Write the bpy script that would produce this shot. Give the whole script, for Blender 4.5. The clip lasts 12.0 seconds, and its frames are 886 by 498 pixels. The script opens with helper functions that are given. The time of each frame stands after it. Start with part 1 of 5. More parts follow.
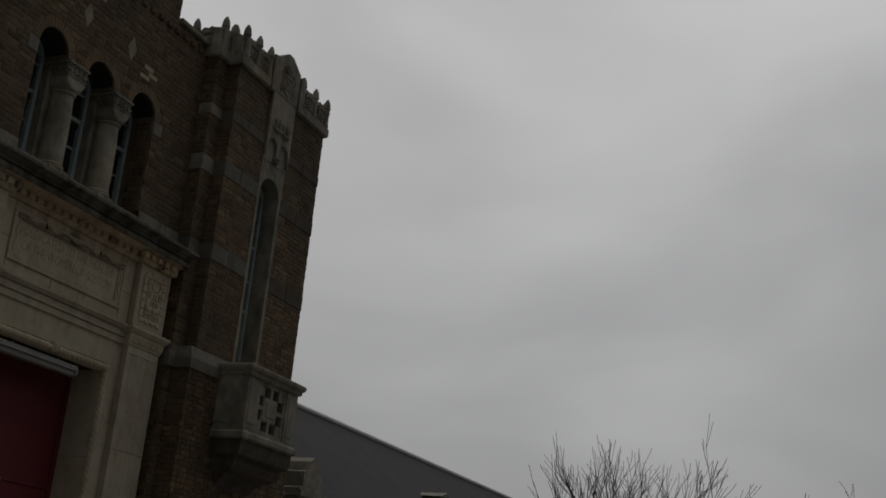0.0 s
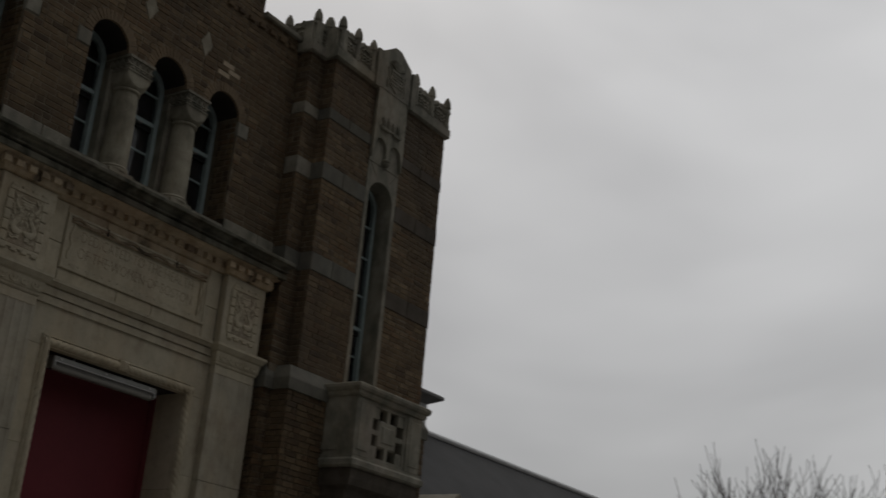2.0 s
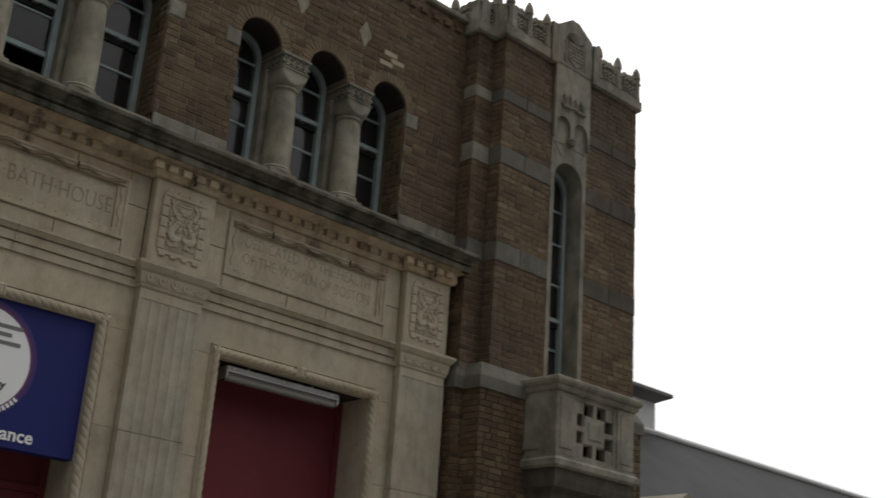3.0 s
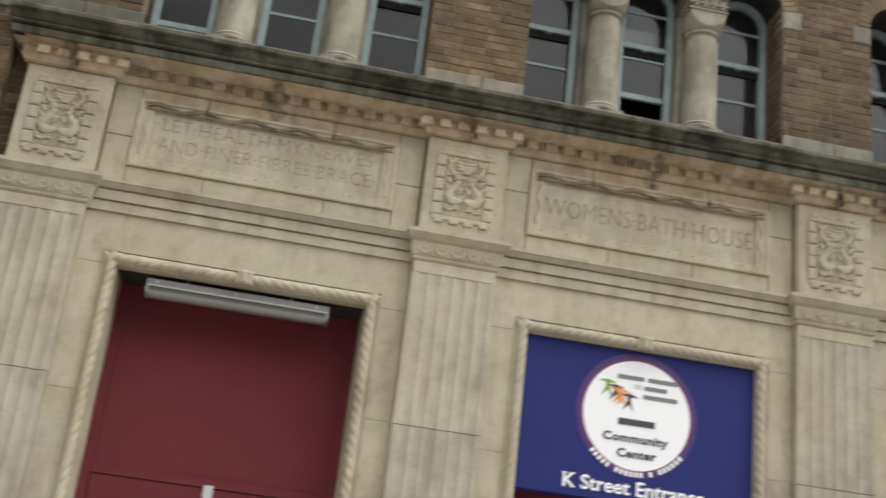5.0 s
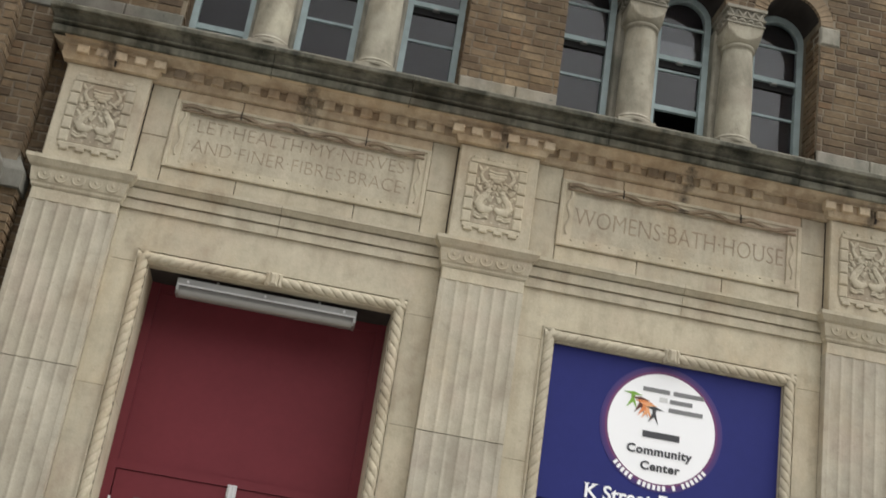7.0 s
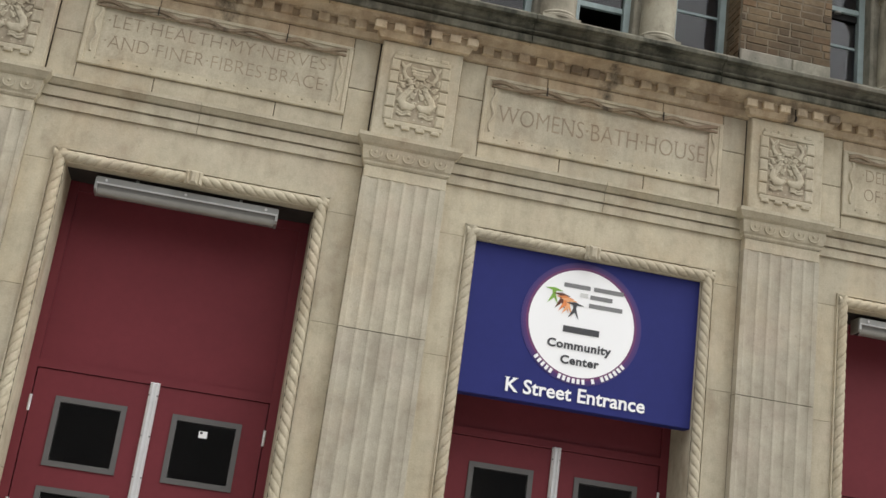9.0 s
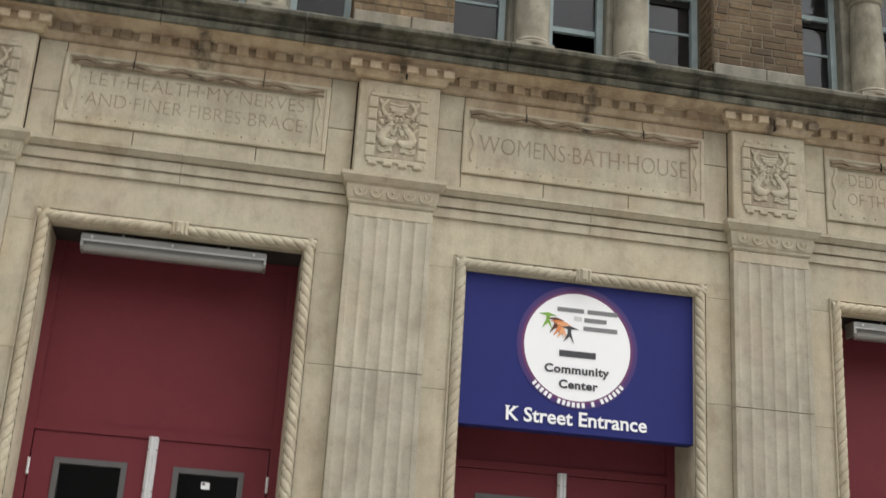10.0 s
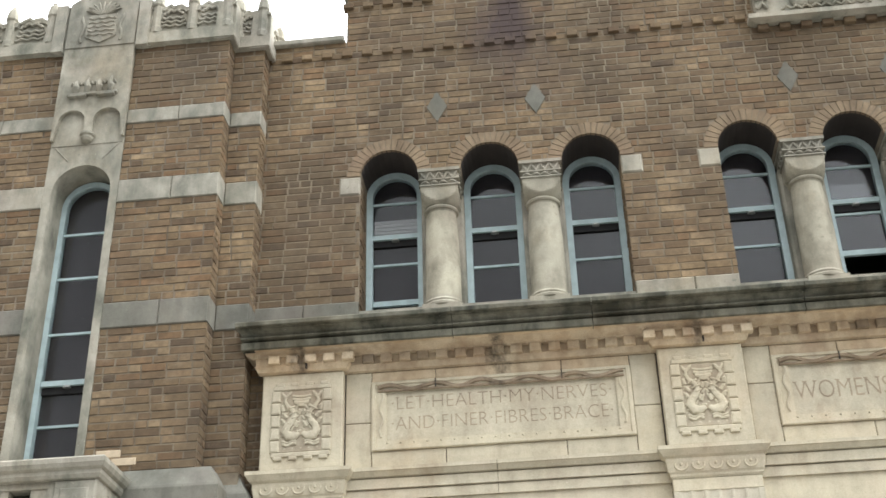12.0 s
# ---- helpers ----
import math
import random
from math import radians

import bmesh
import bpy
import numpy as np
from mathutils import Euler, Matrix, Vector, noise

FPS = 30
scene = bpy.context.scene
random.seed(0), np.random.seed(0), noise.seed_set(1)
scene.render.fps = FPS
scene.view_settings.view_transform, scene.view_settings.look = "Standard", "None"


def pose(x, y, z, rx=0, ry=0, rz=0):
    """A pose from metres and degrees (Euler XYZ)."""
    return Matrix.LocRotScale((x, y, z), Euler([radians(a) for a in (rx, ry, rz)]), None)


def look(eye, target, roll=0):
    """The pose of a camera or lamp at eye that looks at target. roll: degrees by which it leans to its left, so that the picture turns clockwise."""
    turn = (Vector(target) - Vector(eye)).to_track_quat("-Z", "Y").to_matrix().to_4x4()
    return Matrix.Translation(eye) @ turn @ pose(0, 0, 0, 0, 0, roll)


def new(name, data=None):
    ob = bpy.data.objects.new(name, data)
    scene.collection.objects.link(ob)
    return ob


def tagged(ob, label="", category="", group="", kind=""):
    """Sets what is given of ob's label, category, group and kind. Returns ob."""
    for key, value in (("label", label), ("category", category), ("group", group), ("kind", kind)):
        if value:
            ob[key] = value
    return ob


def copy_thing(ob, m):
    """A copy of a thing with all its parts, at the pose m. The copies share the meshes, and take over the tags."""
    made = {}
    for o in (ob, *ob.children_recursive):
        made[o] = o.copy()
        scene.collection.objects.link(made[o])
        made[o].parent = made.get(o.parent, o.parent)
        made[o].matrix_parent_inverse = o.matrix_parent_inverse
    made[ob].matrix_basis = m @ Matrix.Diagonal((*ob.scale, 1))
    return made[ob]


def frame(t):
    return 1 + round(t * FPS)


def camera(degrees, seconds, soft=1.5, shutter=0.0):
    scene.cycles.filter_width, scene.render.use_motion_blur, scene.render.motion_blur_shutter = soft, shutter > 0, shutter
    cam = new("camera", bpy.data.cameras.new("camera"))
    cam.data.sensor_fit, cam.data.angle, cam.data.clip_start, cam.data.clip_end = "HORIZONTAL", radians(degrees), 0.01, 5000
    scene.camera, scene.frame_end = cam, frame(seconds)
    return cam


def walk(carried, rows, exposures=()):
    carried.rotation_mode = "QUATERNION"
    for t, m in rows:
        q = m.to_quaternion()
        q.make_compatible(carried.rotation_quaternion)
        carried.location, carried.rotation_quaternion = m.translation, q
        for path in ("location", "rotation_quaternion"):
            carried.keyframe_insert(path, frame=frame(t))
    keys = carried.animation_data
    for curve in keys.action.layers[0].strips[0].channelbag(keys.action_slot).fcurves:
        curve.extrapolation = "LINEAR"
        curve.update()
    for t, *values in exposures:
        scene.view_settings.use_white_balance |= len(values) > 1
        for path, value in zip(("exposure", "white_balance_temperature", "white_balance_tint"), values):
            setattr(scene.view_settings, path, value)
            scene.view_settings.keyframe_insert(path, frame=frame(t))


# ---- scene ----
cam = camera(40.0, 12.0, soft=1.5, shutter=0.3)
PATH = [
    (0, (-7.901, -9.569, 1.56), (-6.152, -8.818, 2.174), 5.5),
    (0.5, (-7.305, -9.706, 1.572), (-5.584, -8.879, 2.168), 7.4),
    (1, (-6.582, -9.712, 1.623), (-4.872, -8.876, 2.237), 7.6),
    (1.5, (-5.894, -9.784, 1.56), (-4.257, -8.854, 2.235), 6.9),
    (2, (-5.262, -9.802, 1.451), (-3.717, -8.734, 2.139), 5.1),
    (2.5, (-4.516, -9.721, 1.451), (-3.142, -8.451, 2.157), 3.7),
    (2.7, (-4.265, -9.689, 1.464), (-2.919, -8.386, 2.166), 4.1),
    (4.3, (-2.983, -9.163, 1.348), (-2.361, -7.414, 2.093), 4.8),
    (4.5, (-2.893, -9.035, 1.356), (-2.375, -7.26, 2.119), 7.1),
    (5, (-2.974, -8.969, 1.457), (-2.712, -7.12, 2.173), 6.8),
    (5.5, (-3.042, -8.993, 1.435), (-2.993, -7.118, 2.13), 8.2),
    (6, (-3.037, -8.969, 1.398), (-2.952, -7.172, 2.272), 7.0),
    (6.5, (-2.981, -8.983, 1.439), (-2.842, -7.163, 2.256), 8.6),
    (7, (-2.907, -9.017, 1.464), (-2.708, -7.161, 2.181), 9.0),
    (7.5, (-2.861, -8.994, 1.457), (-2.592, -7.117, 2.092), 8.8),
    (7.7, (-2.798, -9.042, 1.411), (-2.525, -7.158, 2.023), 8.5),
    (9.5, (-2.690, -9.049, 1.450), (-2.354, -7.165, 2.030), 7.0),
    (10, (-2.708, -9.022, 1.416), (-2.386, -7.155, 2.056), 3.6),
    (10.5, (-2.76, -9.022, 1.514), (-2.438, -7.216, 2.311), -0.5),
    (11, (-2.821, -9.012, 1.613), (-2.561, -7.304, 2.62), -3.5),
    (11.5, (-2.888, -9.062, 1.679), (-3.017, -7.34, 2.687), -3.8),
    (12, (-2.723, -9.054, 1.756), (-2.896, -7.328, 2.751), -1.6),
]
EXPOSURES = [(0.0, -1.02, 6500, 10), (0.5, -1.0, 6500, 10), (1.0, -1.04, 6500, 10), (1.5, -1.04, 6500, 10), (2.0, -0.76, 6500, 10), (2.5, -0.15, 6500, 10), (2.7, 0.12, 6500, 10), (4.3, 2.34, 6500, 10), (5.0, 2.21, 6500, 10), (5.5, 2.11, 6500, 10), (6.0, 2.35, 6500, 10), (6.5, 2.26, 6500, 10), (7.0, 2.21, 6500, 10), (7.7, 2.19, 6500, 10), (9.5, 2.21, 6500, 10), (10.0, 2.18, 6500, 10), (10.5, 2.26, 6400, 10), (11.0, 2.79, 6350, 9), (12.0, 2.94, 6250, 8)]
walk(cam, [(t, look(eye, target, roll)) for t, eye, target, roll in PATH], EXPOSURES)

# ---- sky and light: a thick overcast ----
world = bpy.data.worlds.new("overcast")
scene.world = world
world.use_nodes = True
wn, wl = world.node_tree.nodes, world.node_tree.links
wn.clear()
w_out, w_bg = wn.new("ShaderNodeOutputWorld"), wn.new("ShaderNodeBackground")
w_sky = wn.new("ShaderNodeTexSky")
w_sky.sky_type, w_sky.sun_disc, w_sky.sun_elevation, w_sky.sun_rotation = "NISHITA", False, radians(40), radians(45)
w_dim = wn.new("ShaderNodeVectorMath")
w_dim.operation = "SCALE"
w_dim.inputs["Scale"].default_value = 0.08
w_co, w_map, w_noise, w_ramp, w_mix = (wn.new("ShaderNode" + k) for k in ("TexCoord", "Mapping", "TexNoise", "ValToRGB", "Mix"))
w_map.inputs["Scale"].default_value = (1.2, 1.7, 3.2)
w_noise.inputs["Scale"].default_value, w_noise.inputs["Detail"].default_value, w_noise.inputs["Roughness"].default_value = 1.7, 3.5, 0.45
w_noise.inputs["Distortion"].default_value = 0.5
w_ramp.color_ramp.elements[0].position, w_ramp.color_ramp.elements[0].color = 0.3, (0.755, 0.75, 0.745, 1)
w_ramp.color_ramp.elements[1].position, w_ramp.color_ramp.elements[1].color = 0.72, (1.11, 1.105, 1.095, 1)
w_mix.data_type = "RGBA"
w_mix.inputs["Factor"].default_value = 0.9
wl.new(w_co.outputs["Generated"], w_map.inputs["Vector"])
wl.new(w_map.outputs["Vector"], w_noise.inputs["Vector"])
wl.new(w_noise.outputs["Fac"], w_ramp.inputs["Fac"])
wl.new(w_sky.outputs["Color"], w_dim.inputs[0])
wl.new(w_dim.outputs["Vector"], w_mix.inputs["A"])
wl.new(w_ramp.outputs["Color"], w_mix.inputs["B"])
w_side, w_lift, w_scale = wn.new("ShaderNodeVectorMath"), wn.new("ShaderNodeMapRange"), wn.new("ShaderNodeVectorMath")
w_side.operation, w_side.inputs[1].default_value = "DOT_PRODUCT", (0.35, 0.25, 0.9)
w_lift.inputs["From Min"].default_value, w_lift.inputs["From Max"].default_value = 0.16, 1.0
w_lift.inputs["To Min"].default_value, w_lift.inputs["To Max"].default_value = 0.12, 1.48
w_scale.operation = "SCALE"
wl.new(w_co.outputs["Generated"], w_side.inputs[0])
wl.new(w_side.outputs["Value"], w_lift.inputs["Value"])
wl.new(w_mix.outputs["Result"], w_scale.inputs[0])
wl.new(w_lift.outputs["Result"], w_scale.inputs["Scale"])
wl.new(w_scale.outputs["Vector"], w_bg.inputs["Color"])
wl.new(w_bg.outputs["Background"], w_out.inputs["Surface"])
w_bg.inputs["Strength"].default_value = 1.0

sun = new("sun", bpy.data.lights.new("sun", "SUN"))
sun.data.energy, sun.data.angle, sun.data.color = 0.5, radians(30), (1.0, 0.97, 0.92)
sun.matrix_world = look((12, 12, 12), (0, 0, 0))


# ---- materials ----
def shader(name):
    m = bpy.data.materials.new(name)
    m.use_nodes = True
    nt = m.node_tree
    return m, nt.nodes, nt.links, nt.nodes["Principled BSDF"]


def ramp(n, stops):
    r = n.new("ShaderNodeValToRGB")
    while len(r.color_ramp.elements) < len(stops):
        r.color_ramp.elements.new(0.5)
    for e, (p, c) in zip(r.color_ramp.elements, stops):
        e.position, e.color = p, (*c, 1)
    return r


def blend(n, l, kind, fac, a, b):
    x = n.new("ShaderNodeMix")
    x.data_type, x.blend_type = "RGBA", kind
    if isinstance(fac, (int, float)):
        x.inputs["Factor"].default_value = fac
    else:
        l.new(fac, x.inputs["Factor"])
    l.new(a, x.inputs["A"])
    if isinstance(b, tuple):
        x.inputs["B"].default_value = (*b, 1)
    else:
        l.new(b, x.inputs["B"])
    return x.outputs["Result"]


def noise_at(n, l, scale, detail=4.0, rough=0.55, stretch=(1, 1, 1)):
    g, mp, t = n.new("ShaderNodeNewGeometry"), n.new("ShaderNodeMapping"), n.new("ShaderNodeTexNoise")
    mp.inputs["Scale"].default_value = stretch
    t.inputs["Scale"].default_value, t.inputs["Detail"].default_value, t.inputs["Roughness"].default_value = scale, detail, rough
    l.new(g.outputs["Position"], mp.inputs["Vector"])
    l.new(mp.outputs["Vector"], t.inputs["Vector"])
    return t.outputs["Fac"]


def bumped(n, l, b, height, strength, distance=0.01):
    k = n.new("ShaderNodeBump")
    k.inputs["Strength"].default_value, k.inputs["Distance"].default_value = strength, distance
    l.new(height, k.inputs["Height"])
    l.new(k.outputs["Normal"], b.inputs["Normal"])


def fade(n, l, value, low, high):
    m = n.new("ShaderNodeMapRange")
    m.inputs["From Min"].default_value, m.inputs["From Max"].default_value = low, high
    l.new(value, m.inputs["Value"])
    return m.outputs["Result"]


def leak_stain(n, l, col):
    """One old leak under the middle of the parapet's left step, dark and ragged."""
    ge, sep = n.new("ShaderNodeNewGeometry"), n.new("ShaderNodeSeparateXYZ")
    l.new(ge.outputs["Position"], sep.inputs["Vector"])
    off, far, wide, both = (n.new("ShaderNodeMath") for _ in range(4))
    off.operation, off.inputs[1].default_value = "ADD", 2.93
    l.new(sep.outputs["X"], off.inputs[0])
    far.operation = "ABSOLUTE"
    l.new(off.outputs["Value"], far.inputs[0])
    wide.operation, wide.inputs[1].default_value = "MULTIPLY_ADD", 1.3
    l.new(noise_at(n, l, 2.2, 6, 0.65, (1.6, 1.6, 0.7)), wide.inputs[0])
    l.new(far.outputs["Value"], wide.inputs[2])
    near, tall = fade(n, l, wide.outputs["Value"], 1.12, 0.6), fade(n, l, sep.outputs["Z"], 8.35, 9.35)
    both.operation, both.use_clamp = "MULTIPLY", True
    l.new(near, both.inputs[0])
    l.new(tall, both.inputs[1])
    return blend(n, l, "MIX", both.outputs["Value"], col, (0.066, 0.047, 0.042))


def drip_stain(n, l, col):
    """Black runs under the open joints of the cornice, one at every pilaster and one between."""
    ge, sep = n.new("ShaderNodeNewGeometry"), n.new("ShaderNodeSeparateXYZ")
    l.new(ge.outputs["Position"], sep.inputs["Vector"])
    fold, wide = n.new("ShaderNodeMath"), n.new("ShaderNodeMath")
    fold.operation, fold.inputs[1].default_value = "PINGPONG", 0.8
    l.new(sep.outputs["X"], fold.inputs[0])
    wide.operation, wide.inputs[1].default_value = "MULTIPLY_ADD", 0.5
    l.new(noise_at(n, l, 6.0, 6, 0.7, (1.0, 1.0, 0.6)), wide.inputs[0])
    l.new(fold.outputs["Value"], wide.inputs[2])
    return blend(n, l, "MIX", fade(n, l, wide.outputs["Value"], 0.33, 0.2), col, (0.05, 0.042, 0.032))


def stone_material(name, base, dark, stain, low=0.42, high=0.75, grain=90.0, leak=False, drips=False):
    """Weathered limestone: two-scale mottling, running stains, pitted grain."""
    m, n, l, b = shader(name)
    mott = ramp(n, [(0.3, dark), (0.62, base), (0.85, tuple(min(1, c * 1.12) for c in base))])
    l.new(noise_at(n, l, 2.3, 6, 0.6), mott.inputs["Fac"])
    runs = fade(n, l, noise_at(n, l, 3.2, 6, 0.62, (1.6, 1.6, 0.8)), low, high)
    col = blend(n, l, "MIX", runs, mott.outputs["Color"], stain)
    rust = fade(n, l, noise_at(n, l, 0.9, 7, 0.68, (1.0, 1.0, 0.7)), 0.5, 0.82)
    half = n.new("ShaderNodeMath")
    half.operation, half.inputs[1].default_value = "MULTIPLY", 0.6
    l.new(rust, half.inputs[0])
    col = blend(n, l, "MIX", half.outputs["Value"], col, tuple(c * k for c, k in zip(base, (0.93, 0.75, 0.57))))
    runny = ramp(n, [(0.3, (0.9, 0.895, 0.885)), (0.6, (1.02, 1.02, 1.02))])
    l.new(noise_at(n, l, 1.6, 7, 0.66, (5.0, 5.0, 0.45)), runny.inputs["Fac"])
    col = blend(n, l, "MULTIPLY", 1.0, col, runny.outputs["Color"])
    rose = fade(n, l, noise_at(n, l, 1.7, 4, 0.5, (1.0, 1.0, 1.3)), 0.52, 0.75)
    part_rose = n.new("ShaderNodeMath")
    part_rose.operation, part_rose.inputs[1].default_value = "MULTIPLY", 0.5
    l.new(rose, part_rose.inputs[0])
    col = blend(n, l, "MIX", part_rose.outputs["Value"], col, tuple(c * k for c, k in zip(base, (0.93, 0.84, 0.86))))
    chips = fade(n, l, noise_at(n, l, 38.0, 4, 0.75), 0.66, 0.74)
    col = blend(n, l, "MIX", chips, col, tuple(min(1.0, c * 1.3) for c in base))
    spots = fade(n, l, noise_at(n, l, 14.0, 5, 0.7), 0.63, 0.77)
    col = blend(n, l, "MIX", spots, col, stain)
    cloudy = ramp(n, [(0.32, (0.87, 0.865, 0.86)), (0.5, (1.0, 1.0, 1.0)), (0.7, (1.06, 1.06, 1.05))])
    l.new(noise_at(n, l, 8.0, 6, 0.7), cloudy.inputs["Fac"])
    col = blend(n, l, "MULTIPLY", 1.0, col, cloudy.outputs["Color"])
    fine = ramp(n, [(0.3, (0.89, 0.89, 0.885)), (0.7, (1.07, 1.07, 1.07))])
    l.new(noise_at(n, l, grain, 4, 0.7), fine.inputs["Fac"])
    col = blend(n, l, "MULTIPLY", 1.0, col, fine.outputs["Color"])
    g = n.new("ShaderNodeObjectInfo")
    vary = ramp(n, [(0.0, (0.93, 0.93, 0.94)), (1.0, (1.05, 1.04, 1.02))])
    l.new(g.outputs["Random"], vary.inputs["Fac"])
    col = blend(n, l, "MULTIPLY", 1.0, col, vary.outputs["Color"])
    if leak:
        col = leak_stain(n, l, col)
    if drips:
        col = drip_stain(n, l, col)
    l.new(col, b.inputs["Base Color"])
    b.inputs["Roughness"].default_value = 0.88
    b.inputs["Specular IOR Level"].default_value = 0.25
    bumped(n, l, b, noise_at(n, l, 22.0, 6, 0.7), 0.36, 0.008)
    return m


def brick_material(name):
    """Brown face brick: a tone for each brick, soot and the dark run of an old leak."""
    m, n, l, b = shader(name)
    oi, ge, add, fr = n.new("ShaderNodeObjectInfo"), n.new("ShaderNodeNewGeometry"), n.new("ShaderNodeMath"), n.new("ShaderNodeMath")
    fr.operation = "FRACT"
    l.new(oi.outputs["Random"], add.inputs[0])
    l.new(ge.outputs["Random Per Island"], add.inputs[1])
    l.new(add.outputs["Value"], fr.inputs[0])
    tone = ramp(n, [(0.0, (0.092, 0.064, 0.042)), (0.1, (0.13, 0.088, 0.053)), (0.24, (0.16, 0.109, 0.063)), (0.4, (0.185, 0.13, 0.076)), (0.56, (0.215, 0.155, 0.092)), (0.7, (0.155, 0.105, 0.063)), (0.82, (0.27, 0.2, 0.125)), (0.93, (0.18, 0.112, 0.062))])
    l.new(fr.outputs["Value"], tone.inputs["Fac"])
    fine = ramp(n, [(0.25, (0.5, 0.49, 0.48)), (0.75, (1.36, 1.34, 1.31))])
    l.new(noise_at(n, l, 17.0, 7, 0.72), fine.inputs["Fac"])
    col = blend(n, l, "MULTIPLY", 1.0, tone.outputs["Color"], fine.outputs["Color"])
    soot = fade(n, l, noise_at(n, l, 0.75, 6, 0.6, (1, 1, 0.55)), 0.42, 0.74)
    col = blend(n, l, "MIX", soot, col, (0.078, 0.058, 0.04))
    patchy = ramp(n, [(0.28, (0.68, 0.675, 0.65)), (0.72, (1.2, 1.2, 1.15))])
    l.new(noise_at(n, l, 2.6, 5, 0.65), patchy.inputs["Fac"])
    col = blend(n, l, "MULTIPLY", 1.0, col, patchy.outputs["Color"])
    lime = fade(n, l, noise_at(n, l, 5.5, 7, 0.72, (0.7, 1.0, 1.3)), 0.56, 0.8)
    some = n.new("ShaderNodeMath")
    some.operation, some.inputs[1].default_value = "MULTIPLY", 0.38
    l.new(lime, some.inputs[0])
    col = blend(n, l, "MIX", some.outputs["Value"], col, (0.37, 0.315, 0.235))
    col = leak_stain(n, l, col)
    l.new(col, b.inputs["Base Color"])
    b.inputs["Roughness"].default_value = 0.85
    b.inputs["Specular IOR Level"].default_value = 0.25
    bumped(n, l, b, noise_at(n, l, 60.0, 5, 0.7), 0.5, 0.006)
    return m


def plain_material(name, colour, rough=0.5, metal=0.0, mottle=0.15, scale=6.0, bump=0.05):
    m, n, l, b = shader(name)
    r = ramp(n, [(0.25, tuple(c * (1 - mottle) for c in colour)), (0.75, tuple(min(1, c * (1 + mottle)) for c in colour))])
    l.new(noise_at(n, l, scale, 6, 0.6), r.inputs["Fac"])
    grain = 0.035 if bump else 0.0
    fine = ramp(n, [(0.3, (1 - grain,) * 3), (0.7, (1 + grain,) * 3)])
    l.new(noise_at(n, l, scale * 14, 3), fine.inputs["Fac"])
    l.new(blend(n, l, "MULTIPLY", 1.0, r.outputs["Color"], fine.outputs["Color"]), b.inputs["Base Color"])
    b.inputs["Roughness"].default_value, b.inputs["Metallic"].default_value = rough, metal
    bumped(n, l, b, noise_at(n, l, scale * 8, 4), bump, 0.004)
    return m


STONE = stone_material("limestone", (0.55, 0.497, 0.376), (0.445, 0.395, 0.295), (0.335, 0.27, 0.19), 0.5, 0.85)
STONE_COOL = stone_material("greyed_limestone", (0.48, 0.442, 0.353), (0.395, 0.36, 0.282), (0.31, 0.272, 0.21), 0.48, 0.82)
STONE_WARM = stone_material("warm_limestone", (0.58, 0.48, 0.34), (0.46, 0.355, 0.235), (0.25, 0.165, 0.1), 0.46, 0.82, drips=True)
STONE_DARK = stone_material("sooty_limestone", (0.205, 0.195, 0.15), (0.1, 0.097, 0.073), (0.036, 0.037, 0.027), 0.4, 0.62)
STONE_GREY = stone_material("grey_limestone", (0.38, 0.355, 0.29), (0.22, 0.212, 0.172), (0.11, 0.112, 0.088), 0.42, 0.74)
STONE_PALE = stone_material("pale_limestone", (0.42, 0.39, 0.305), (0.27, 0.25, 0.195), (0.15, 0.135, 0.1), 0.44, 0.76)
LOZ = stone_material("dull_stone", (0.2, 0.192, 0.162), (0.13, 0.128, 0.106), (0.085, 0.084, 0.068), 0.42, 0.78)
GRIME = stone_material("grimy_carving", (0.36, 0.29, 0.205), (0.22, 0.17, 0.115), (0.13, 0.095, 0.065), 0.4, 0.8, drips=True)
INCISED = stone_material("cut_shade_and_dirt_stone", (0.375, 0.31, 0.228), (0.31, 0.25, 0.18), (0.2, 0.15, 0.1), 0.42, 0.85)
BRICK = brick_material("brown_brick")
MORTAR = stone_material("mortar", (0.25, 0.21, 0.153), (0.155, 0.126, 0.09), (0.088, 0.07, 0.051), 0.42, 0.8, leak=True)
RED = plain_material("maroon_door_paint", (0.158, 0.028, 0.036), 0.6, 0, 0.10, 1.5, 0.03)
BLUE = plain_material("navy_sign_panel", (0.021, 0.026, 0.15), 0.6, 0, 0.05, 1.0, 0.01)
WHITE = plain_material("white_print", (0.95, 0.95, 0.95), 0.4, 0, 0.0, 3.0, 0.0)
BLACK = plain_material("dark_grey_print", (0.055, 0.055, 0.06), 0.45, 0, 0.05, 3.0, 0.0)
VIOLET = plain_material("violet_halo_print", (0.075, 0.03, 0.15), 0.4, 0, 0.05, 3.0, 0.0)
VIOLET_DEEP = plain_material("plum_halo_print", (0.15, 0.04, 0.13), 0.4, 0, 0.05, 3.0, 0.0)
DARK_GREY = plain_material("grey_print", (0.2, 0.2, 0.2), 0.45, 0, 0.05, 3.0, 0.0)
FAINT = plain_material("faint_grey_print", (0.66, 0.66, 0.64), 0.45, 0, 0.05, 3.0, 0.0)
GREEN = plain_material("lime_print", (0.22, 0.42, 0.06), 0.4, 0, 0.03, 3.0, 0.0)
ORANGE = plain_material("orange_print", (0.75, 0.25, 0.08), 0.4, 0, 0.03, 3.0, 0.0)
APRICOT = plain_material("apricot_print", (0.85, 0.42, 0.2), 0.4, 0, 0.03, 3.0, 0.0)
BROWN = plain_material("brown_print", (0.12, 0.035, 0.02), 0.4, 0, 0.03, 3.0, 0.0)
